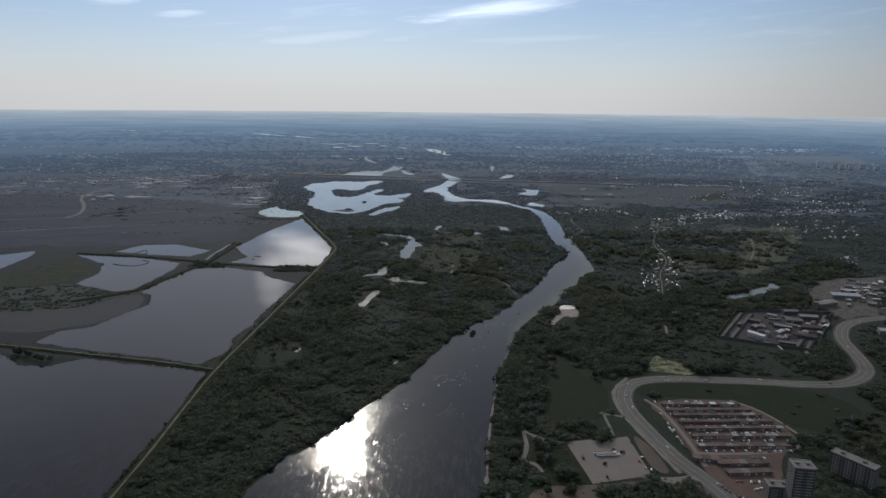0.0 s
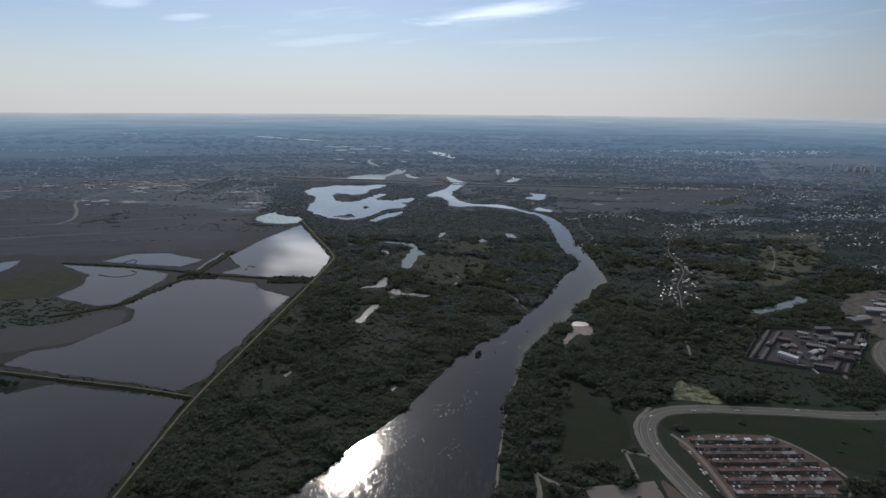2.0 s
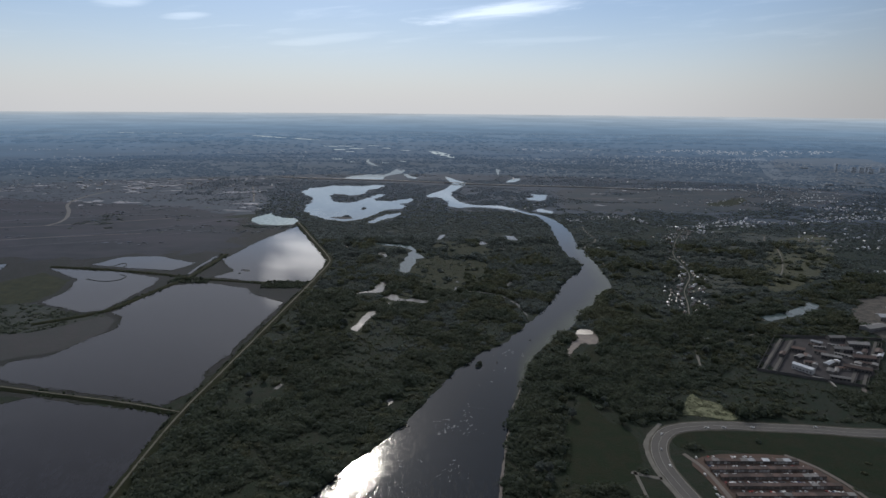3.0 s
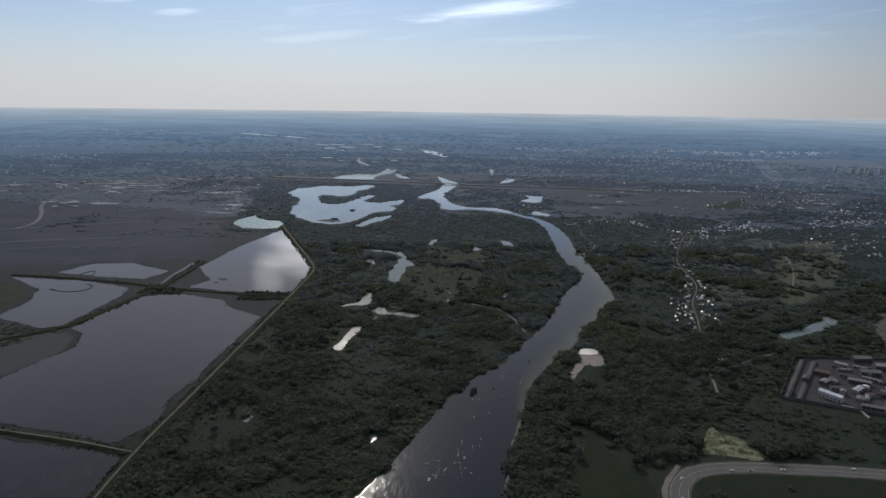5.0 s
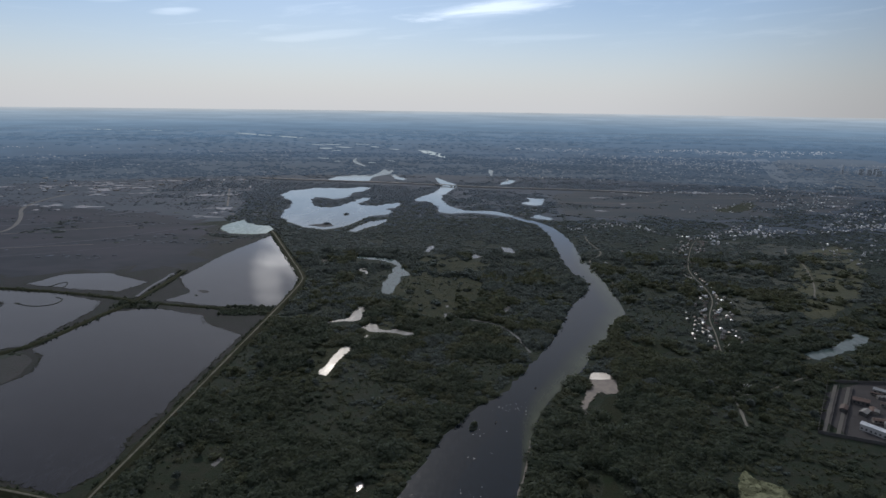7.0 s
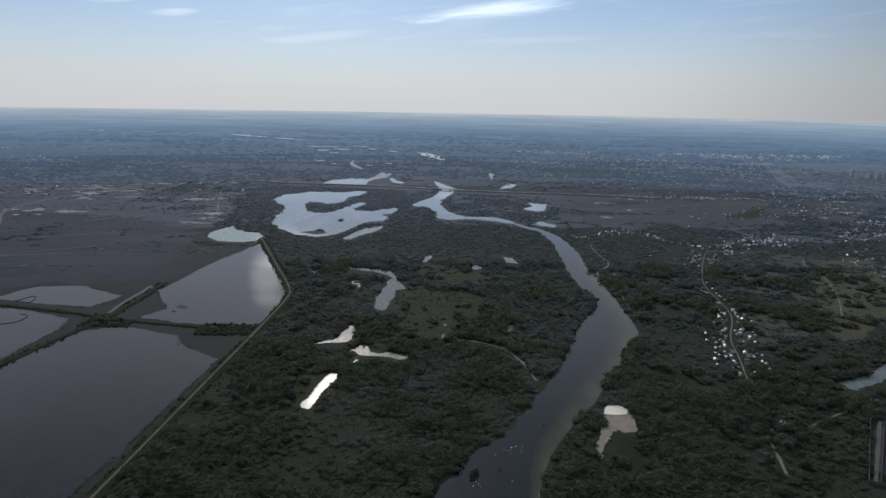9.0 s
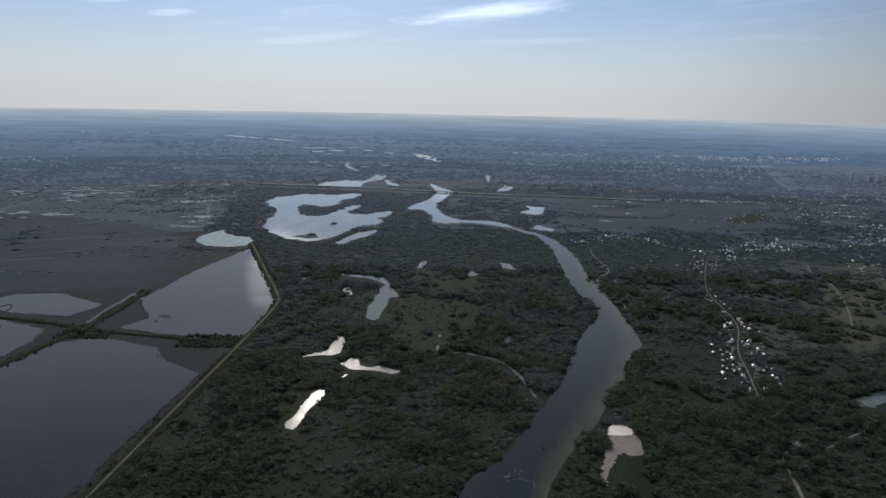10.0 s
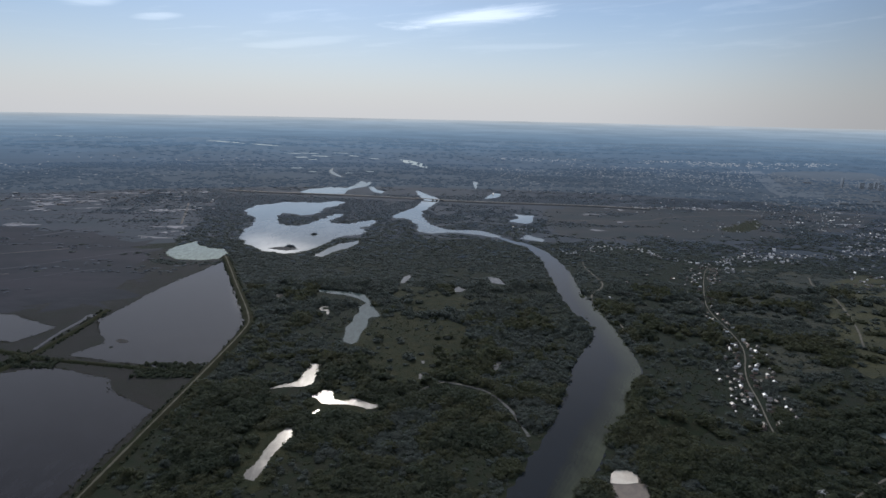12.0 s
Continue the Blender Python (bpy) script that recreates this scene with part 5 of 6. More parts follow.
# ---------------------------------------------------------------- houses
def gable(bm_wall, bm_roof, w, d, h, rise, over=0.4, thick=0.18):
    """Walls with gable ends and a roof of two slabs; the ridge runs along x."""
    a, b = w / 2, d / 2
    v = [bm_wall.verts.new(p) for p in ((-a, -b, 0), (a, -b, 0), (a, b, 0), (-a, b, 0), (-a, -b, h), (a, -b, h), (a, b, h), (-a, b, h), (-a, 0, h + rise), (a, 0, h + rise))]
    for f in ((0, 1, 5, 4), (2, 3, 7, 6), (1, 2, 6, 9, 5), (3, 0, 4, 8, 7), (4, 5, 9, 8), (6, 7, 8, 9), (3, 2, 1, 0)):
        bm_wall.faces.new([v[i] for i in f])
    slope = rise / b
    for s in (-1, 1):
        y1, z1 = s * (b + over), h - slope * over
        pts = [(-a - over, 0, h + rise), (a + over, 0, h + rise), (a + over, y1, z1), (-a - over, y1, z1)]
        low = [bm_roof.verts.new((x, y, z + 0.02)) for x, y, z in pts]
        top = [bm_roof.verts.new((x, y, z + thick)) for x, y, z in pts]
        bm_roof.faces.new(top)
        bm_roof.faces.new(low[::-1])
        for i in range(4):
            j = (i + 1) % 4
            bm_roof.faces.new((low[i], low[j], top[j], top[i]))
    bmesh.ops.recalc_face_normals(bm_wall, faces=bm_wall.faces)
    bmesh.ops.recalc_face_normals(bm_roof, faces=bm_roof.faces)


def house_thing(w, d, h, rise, roof_m, wall_m, label):
    empty = tagged(new("house"), label, "house", "village houses")
    bw, br = bmesh.new(), bmesh.new()
    gable(bw, br, w, d, h, rise)
    wall = part("wall", bw, wall_m, empty)
    part("roof", br, roof_m, empty)
    part("chimney", box(bmesh.new(), w * 0.2, w * 0.2 + 0.7, -0.35 + d * 0.12, 0.35 + d * 0.12, h + rise * 0.5, h + rise + 0.9), M_ROOF_RUST, empty)
    for x in (-w * 0.27, w * 0.27):
        for y in (-d / 2 - 0.03, d / 2 - 0.02):
            part("window", box(bmesh.new(), x - 0.7, x + 0.7, y, y + 0.05, 1.0, 2.3), M_GLASS, wall)
    return empty


HOUSES = [house_thing(6, 4.6, 2.4, 1.3, M_ROOF_METAL, M_WALL, "small plastered house with a pale metal gable roof"), house_thing(6.4, 4.8, 2.4, 1.5, M_ROOF_SLATE, M_WALL, "village house with a grey slate gable roof"),
          house_thing(5.6, 4.4, 2.3, 1.3, M_ROOF_RUST, M_WALL, "low house with a rust-brown gable roof"), house_thing(6.6, 5.2, 3.0, 1.5, M_ROOF_METAL, M_WHITEWALL, "pale two-storey house with a bright metal roof"),
          house_thing(4, 3.0, 2.0, 0.7, M_ROOF_METAL, M_WALL, "garden shed with a low metal roof")]
used_houses = set()


def put_house(kind, x, y, turn):
    m = pose(x, y, 0.0, 0, 0, turn)
    if kind not in used_houses:
        used_houses.add(kind)
        HOUSES[kind].matrix_basis = m @ Matrix.Scale(0.72, 4)
        return
    copy_thing(HOUSES[kind], m)


house_sites = []
vr = resample(round_off(VILLAGE_ROAD, False), 4.6)
for i, p in enumerate(vr[:-1]):
    t = (vr[i + 1] - p).normalized()
    ang = math.degrees(math.atan2(t.y, t.x))
    for side in (-1, 1):
        if random.random() < (0.8 if p.y < 1250 else 0.5):
            o = side * random.uniform(5, 12)
            house_sites.append((p.x + t.y * o, p.y - t.x * o, ang + random.choice((0, 90)) + random.uniform(-8, 8)))
        if random.random() < 0.5:
            o = side * random.uniform(13, 30)
            house_sites.append((p.x + t.y * o, p.y - t.x * o, ang + random.uniform(-20, 20)))
for i in range(30):                        # loose farmsteads among the gardens
    x, y = random.choice(((330, 1340), (380, 1420), (470, 1480), (420, 1230), (620, 1560), (540, 1330), (860, 1480), (800, 1430)))
    house_sites.append((x + random.gauss(0, 22), y + random.gauss(0, 26), random.uniform(0, 180)))
for x, y, turn in house_sites:
    put_house(random.choice((0, 1, 1, 1, 2, 2, 2, 3, 4, 4)), x, y, turn)

for n in range(26):                        # huts and sheds strewn over the industrial ground
    y = random.uniform(850, 1000)
    put_house(random.choice((0, 2, 4, 4)), 0.62 * (y - 830) + random.uniform(568, 650), y, random.uniform(0, 180))

# the small white house with its yard
cottage = tagged(new("cottage"), "small white cottage with a square pale roof", "house")
bw, br = bmesh.new(), bmesh.new()
gable(bw, br, 9, 8, 3.2, 1.2)
part("wall", bw, M_WHITEWALL, cottage)
part("roof", br, M_ROOF_METAL, cottage)
cottage.matrix_basis = pose(329, 818, 0, 0, 0, 20) @ Matrix.Scale(0.7, 4)


def roof_cluster(name, sites, material, label):
    """Many far houses in one mass."""
    V, T = [], []
    for x, y, w, d, h, turn in sites:
        o = lift(x, y)
        c, s = math.cos(turn), math.sin(turn)
        base = len(V)
        for px, py, pz in ((-w, -d, 0), (w, -d, 0), (w, d, 0), (-w, d, 0), (-w, -d, h), (w, -d, h), (w, d, h), (-w, d, h), (-w, 0, h * 1.5), (w, 0, h * 1.5)):
            V.append((o.x + px * c - py * s, o.y + px * s + py * c, o.z + pz))
        T += [(base + a, base + b, base + e) for a, b, e in ((0, 1, 5), (0, 5, 4), (2, 3, 7), (2, 7, 6), (1, 2, 6), (1, 6, 9), (1, 9, 5), (3, 0, 4), (3, 4, 8), (3, 8, 7), (4, 5, 9), (4, 9, 8), (6, 7, 8), (6, 8, 9))]
    return tagged(array_mesh(name, np.array(V), np.array(T), material, False), label, "houses", "", "stuff")


# sun glints on the far roofs are partly put into the pale base colour
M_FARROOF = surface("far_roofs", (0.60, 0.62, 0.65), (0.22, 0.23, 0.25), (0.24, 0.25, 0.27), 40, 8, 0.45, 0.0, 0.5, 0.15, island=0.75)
far_sites = []
TOWN = V2([(560, 1850), (815, 1849), (1180, 1874), (1750, 2300), (1944, 2882), (1319, 2801), (1000, 2150), (760, 2020)])
for n in range(5200):
    y = 1750 + 2900 * random.random()
    x = random.uniform(0.10, 0.80) * y
    q = np.array([(x, y)])
    if y < 2700:
        if patches(q, 90.0, 31)[0] + 0.5 * patches(q, 28.0, 33)[0] < (0.68 if inside(TOWN, q)[0] else 1.14):
            continue
    elif patches(q, 230.0, 31)[0] + 0.4 * patches(q, 60.0, 33)[0] < 0.72:
        continue
    k = 0.62 + max(0, y - 2500) / 6500
    far_sites.append((x, y, random.uniform(2.0, 4.2) * k, random.uniform(1.8, 3.0) * k, random.uniform(1.8, 3.0) * k, random.choice((0.2, 1.77)) + random.uniform(-0.2, 0.2)))
ARC = resample(V2([(324, 1650), (396, 1706), (452, 1730), (491, 1690), (530, 1600), (578, 1560), (652, 1611), (724, 1651), (837, 1647), (1050, 1703), (1250, 1780)]), 5.5)
for p in ARC:                              # the street along the edge of the gardens
    for _ in range(2):
        if random.random() < 0.66:
            far_sites.append((p.x + random.gauss(0, 6), p.y + random.gauss(0, 15), random.uniform(1.0, 2.6), random.uniform(1.0, 1.8), random.uniform(1.2, 1.9), random.uniform(0, 3.1)))
for n in range(120):                       # a long row of low greenhouses and sheds
    x = random.uniform(690, 1075)
    far_sites.append((x, 2340 - 0.06 * (x - 697) + random.gauss(0, 12), random.uniform(1.2, 2.2), random.uniform(3, 7), random.uniform(1.6, 2.2), random.uniform(-0.3, 0.5)))
for quad, count in (([(667, 1579), (783, 1584), (859, 1741), (732, 1734)], 70), ([(730, 1335), (939, 1344), (1106, 1585), (859, 1573)], 90), ([(951, 1700), (1195, 1712), (1355, 1942), (1077, 1927)], 150), ([(994, 2042), (1277, 2059), (1721, 2778), (1336, 2749)], 200), ([(695, 1088), (763, 1090), (825, 1179), (751, 1176)], 45), ([(925, 2651), (1303, 2679), (1914, 3942), (1352, 3883)], 220), ([(582, 1488), (636, 1490), (691, 1619), (632, 1616)], 20)):
    a, b, c, d = V2(quad)
    for n in range(int(count * 0.85)):
        u, v = random.random(), random.random()
        p = a.lerp(b, u).lerp(d.lerp(c, u), v)
        far_sites.append((p.x, p.y, random.uniform(1.4, 3.0), random.uniform(1.2, 2.2), random.uniform(1.5, 2.4), random.uniform(0, 3.1)))
for n in range(420):
    y = random.uniform(2200, 4200)
    x = -random.uniform(0.22, 0.78) * y
    if patches(np.array([(x, y)]), 260.0, 32)[0] < 0.52:
        continue
    far_sites.append((x, y, random.uniform(2, 4), random.uniform(2, 3), random.uniform(1.5, 2.5), random.uniform(-0.2, 0.2)))
# far roofs glow brighter than the haze painted round them
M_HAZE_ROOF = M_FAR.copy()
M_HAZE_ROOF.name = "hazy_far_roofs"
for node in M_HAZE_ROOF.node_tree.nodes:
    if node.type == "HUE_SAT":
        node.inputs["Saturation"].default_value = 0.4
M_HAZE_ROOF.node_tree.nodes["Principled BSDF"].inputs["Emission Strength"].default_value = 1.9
beyond = [s for s in far_sites if math.hypot(s[0], s[1] - MID_Y) > NEAR_R]
roof_cluster("distant_houses", [s for s in far_sites if math.hypot(s[0], s[1] - MID_Y) <= NEAR_R], M_FARROOF, "countless distant roofs, pale with painted sun glints")
roof_cluster("backdrop_houses", beyond, M_HAZE_ROOF, "far roofs glowing through painted blue haze")

# far blocks carry the backdrop's haze as emission
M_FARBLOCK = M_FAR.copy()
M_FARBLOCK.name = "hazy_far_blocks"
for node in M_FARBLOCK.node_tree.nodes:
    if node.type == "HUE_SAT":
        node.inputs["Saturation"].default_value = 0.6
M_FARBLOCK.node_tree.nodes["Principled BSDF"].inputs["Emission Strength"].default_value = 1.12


def far_block(x, y, w, h, label):
    """A panel block on the far slope, with bands of windows."""
    o = lift(x, y)
    b = tagged(new("tower_block"), label, "apartment block", "far tower blocks")
    b.matrix_basis = pose(o.x, o.y, o.z - 1.0, 0, 0, random.uniform(-12, 12))
    wall = part("wall", box(bmesh.new(), -w / 2, w / 2, -5, 5, 0, h), M_FARBLOCK, b)
    part("roof", box(bmesh.new(), -w / 2 - 0.4, w / 2 + 0.4, -5.4, 5.4, h + 0.004, h + 0.8), M_FARBLOCK, b)
    n = max(3, int(h / 3.4))
    for k in range(n):
        z = (k + 0.4) * h / n
        part("window_band", box(bmesh.new(), -w / 2 + 0.8, w / 2 - 0.8, -5.1, -5.01, z, z + 0.45 * h / n), M_GLASS, wall)


for x, y, w, h, text in ((1875, 3066, 9, 40, "tall pale tower block far off"), (1925, 3011, 20, 28, "pinkish panel block far off"), (1944, 2985, 22, 30, "pinkish panel block far off"), (1966, 2950, 22, 26, "pinkish panel block far off"), (2000, 3020, 26, 30, "pinkish panel block far off"),
                         (2060, 3010, 24, 28, "pinkish panel block far off"), (2100, 2960, 30, 26, "pinkish panel block far off"), (1800, 3200, 34, 9, "long low white hall far off"), (1500, 2500, 30, 7, "long low white hall far off"), (1660, 2560, 34, 8, "long low white hall far off")):
    far_block(x, y, w, h, text)

# ---------------------------------------------------------------- bridge and its causeway
for line in (BRIDGE_LINE, BRIDGE_LINE_E):
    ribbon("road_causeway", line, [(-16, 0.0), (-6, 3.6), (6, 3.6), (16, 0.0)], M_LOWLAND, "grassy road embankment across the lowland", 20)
    ribbon("road_far", line, [(-4.2, 3.5), (-4, 3.9), (4, 3.9), (4.2, 3.5)], M_KERB, "pale far road on its embankment", 20)
bridge = tagged(new("bridge"), "grey concrete road bridge on stout piers", "bridge")
bridge.matrix_basis = pose(39.5, 2440.5, 0.4, 0, 0, -21.9)
part("deck", box(bmesh.new(), -52, 52, -6, 6, 3.2, 4.4, 0.15), M_KERB, bridge)
for x in (-42, -25, 12, 25, 44):
    bm = box(bmesh.new(), x - 1.3, x + 1.3, -4.5, 4.5, 0, 2.7)
    box(bm, x - 1.9, x + 1.9, -5.6, 5.6, 2.6, 3.3)
    part("pier", bm, M_CONCRETE, bridge)
for y in (-5.8, 5.6):
    rail = bmesh.new()
    box(rail, -52, 52, y, y + 0.2, 5.3, 5.5)
    for i in range(27):
        box(rail, -52 + i * 4, -51.8 + i * 4, y, y + 0.2, 4.3, 5.4)
    part("railing", rail, M_KERB, bridge)


# ---------------------------------------------------------------- garages and parked cars
def garage_row(x0, y0, x1, y1, depth, label):
    length = math.hypot(x1 - x0, y1 - y0)
    row = tagged(new("garage_row"), label, "garage row", "rows of garages")
    row.matrix_basis = pose(x0, y0, 0.2, 0, 0, math.degrees(math.atan2(y1 - y0, x1 - x0)))
    part("wall", box(bmesh.new(), 0, length, 0, depth, 0, 2.5), M_SOIL, row)
    n = max(2, int(length / 5.6))
    step = length / n
    for i in range(n):
        dz = random.uniform(0, 0.25)
        bm = bmesh.new()
        a, b = i * step + 0.06, (i + 1) * step - 0.06
        v = [bm.verts.new(p) for p in ((a, -0.3, 2.52), (b, -0.3, 2.52), (b, depth + 0.3, 2.52), (a, depth + 0.3, 2.52), (a, -0.3, 2.7 + dz), (b, -0.3, 2.7 + dz), (b, depth + 0.3, 2.95 + dz), (a, depth + 0.3, 2.95 + dz))]
        for f in ((3, 2, 1, 0), (4, 5, 6, 7), (0, 1, 5, 4), (1, 2, 6, 5), (2, 3, 7, 6), (3, 0, 4, 7)):
            bm.faces.new([v[k] for k in f])
        part("roof_panel", bm, M_ROOF_METAL if random.random() < 0.05 else M_ROOF_SLATE if random.random() < 0.2 else M_ROOF_RUST, row)
        for k in range(2):
            xa = a + 0.5 + k * step / 2
            part("garage_door", box(bmesh.new(), xa, xa + 2.5, -0.07, -0.01, 0.05, 2.1), M_ROOF_SLATE if random.random() < 0.7 else M_WHITEWALL, row)
    return row


def car_thing(colour, paint):
    car = tagged(new("car"), colour + " parked car with dark windows", "car", "parked cars")
    bm = bmesh.new()
    box(bm, -2.15, 2.15, -0.86, 0.86, 0.32, 0.86, 0.12)
    part("body", bm, paint, car)
    bm = bmesh.new()
    v = [bm.verts.new(p) for p in ((-1.75, -0.8, 0.84), (1.0, -0.8, 0.84), (1.0, 0.8, 0.84), (-1.75, 0.8, 0.84), (-1.25, -0.64, 1.36), (0.35, -0.64, 1.36), (0.35, 0.64, 1.36), (-1.25, 0.64, 1.36))]
    for f in ((3, 2, 1, 0), (4, 5, 6, 7), (0, 1, 5, 4), (1, 2, 6, 5), (2, 3, 7, 6), (3, 0, 4, 7)):
        bm.faces.new([v[k] for k in f])
    part("cabin_glass", bm, M_GLASS, car)
    part("roof", box(bmesh.new(), -1.27, 0.37, -0.66, 0.66, 1.35, 1.45, 0.03), paint, car)
    for x in (-1.35, 1.35):
        for y in (-0.8, 0.8):
            bm = bmesh.new()
            bmesh.ops.create_cone(bm, cap_ends=True, segments=10, radius1=0.33, radius2=0.33, depth=0.22, matrix=Matrix.Translation((x, y, 0.33)) @ Matrix.Rotation(radians(90), 4, "X"))
            part("wheel", bm, M_TYRE, car)
    return car


CARS = [car_thing(*c) for c in CAR_PAINTS]
used_cars = set()


def put_car(x, y, z, turn, kind=None):
    kind = random.choice((0, 0, 0, 0, 0, 0, 1, 1, 1, 2, 2, 2, 3, 4)) if kind is None else kind
    m = pose(x, y, z, 0, 0, turn)
    if kind not in used_cars:
        used_cars.add(kind)
        CARS[kind].matrix_basis = m @ Matrix.Scale(0.82, 4)
    else:
        copy_thing(CARS[kind], m)


ROWS_LEFT = V2([(208, 553), (214, 543), (214, 531), (217, 521), (218, 509), (219, 497), (220, 484), (219, 468)])
ROWS_RIGHT = V2([(271, 554), (290, 544), (295, 533), (300, 523), (305, 511), (308, 499), (308, 486), (302, 469)])
for i, (a, b) in enumerate(zip(ROWS_LEFT, ROWS_RIGHT)):
    if i:
        garage_row(a.x, a.y - 1.6, b.x, b.y - 1.6, 3.4, "long low row of garages with rust-brown roofs")
    t = (b - a).normalized()
    d = 2.0
    while d < (b - a).length - 3:
        if random.random() < (0.62 if i else 0.5):
            put_car(a.x + t.x * d, a.y + t.y * d - 6.0 + (3.2 if i == 0 else 0) + random.uniform(-0.4, 0.4), 0.24, 90 + random.uniform(-12, 12))
        if i and random.random() < 0.42:
            put_car(a.x + t.x * d, a.y + t.y * d + 4.6 + random.uniform(-0.4, 0.4), 0.24, 90 + random.uniform(-15, 15))
        d += random.choice((2.0, 2.2, 2.6, 4.5))
garage_row(207, 448, 228, 445, 6, "short garage block with a brown roof")
garage_row(224, 440, 266, 441, 5.2, "long low row of garages with rust-brown roofs")
garage_row(226, 427, 262, 429, 5.2, "long low row of garages with rust-brown roofs")
for x0, y0, n, sx, sy, turn in ((232, 452, 12, 3.2, 0, 85), (228, 434, 13, 3.0, 0.1, 95), (226, 420, 10, 3.4, -0.3, 60), (240, 410, 6, 3.6, 0.4, 20), (206, 500, 7, 0.4, -5.5, 100), (211, 418, 8, 1.8, -3.0, 45), (207, 526, 6, 0.3, -6, 95)):
    for i in range(n):
        if random.random() < 0.72:
            put_car(x0 + i * sx + random.uniform(-0.4, 0.4), y0 + i * sy + random.uniform(-0.5, 0.5), 0.24, turn + random.uniform(-10, 10))
# cars under way and standing on the main road
rl = resample(round_off(ROAD, False), 6.0)
for i in (24, 33, 37, 42, 50, 52, 56, 63, 70, 80, 88, 94, 101):
    if i + 1 < len(rl):
        p, q = rl[i], rl[i + 1]
        t = (q - p).normalized()
        o = random.choice((-4.2, -1.9, 1.9, 4.2))
        put_car(p.x + t.y * o, p.y - t.x * o, 0.42, math.degrees(math.atan2(t.y, t.x)))


def truck_thing(length, paint, label):
    truck = tagged(new("truck"), label, "truck", "trucks on the lot")
    part("cargo_box", box(bmesh.new(), -length / 2, length / 2 - 2.4, -1.25, 1.25, 1.1, 3.4, 0.08), paint, truck)
    part("tarpaulin", box(bmesh.new(), -length / 2 + 0.25, length / 2 - 2.65, -0.95, 0.95, 3.404, 3.5), M_SOIL, truck)
    part("cab", box(bmesh.new(), length / 2 - 2.2, length / 2, -1.2, 1.2, 0.6, 2.8, 0.2), paint, truck)
    part("windscreen", box(bmesh.new(), length / 2 - 0.02, length / 2 + 0.03, -1.0, 1.0, 1.7, 2.5), M_GLASS, truck)
    part("chassis", box(bmesh.new(), -length / 2, length / 2 - 0.3, -0.5, 0.5, 0.6, 1.1), M_TYRE, truck)
    for x in (-length / 2 + 1.2, -length / 2 + 2.5, length / 2 - 1.2):
        for y in (-1.05, 1.05):
            bm = bmesh.new()
            bmesh.ops.create_cone(bm, cap_ends=True, segments=12, radius1=0.5, radius2=0.5, depth=0.35, matrix=Matrix.Translation((x, y, 0.5)) @ Matrix.Rotation(radians(90), 4, "X"))
            part("wheel", bm, M_TYRE, truck)
    return truck


t0 = truck_thing(17, CAR_PAINTS[0][1], "long white truck parked on the sandy lot")
t0.matrix_basis = pose(137, 457, 0.28, 0, 0, 6) @ Matrix.Diagonal((1.15, 0.55, 0.6, 1))
copy_thing(t0, pose(139, 453.5, 0.28, 0, 0, 6))
t1 = truck_thing(7, CAR_PAINTS[2][1], "dark truck parked on the sandy lot")
t1.matrix_basis = pose(133, 442, 0.28, 0, 0, 40) @ Matrix.Scale(0.6, 4)
for x, y, a in ((130, 424, 80), (152, 459, 10), (117, 450, 90)):
    copy_thing(t1, pose(x, y, 0.28, 0, 0, a))
put_car(146, 464, 0.28, 30, 2)
for x, y in ((162, 446), (164, 436), (168, 434), (172, 433), (166, 452)):
    put_car(x, y, 0.28, random.uniform(0, 180))


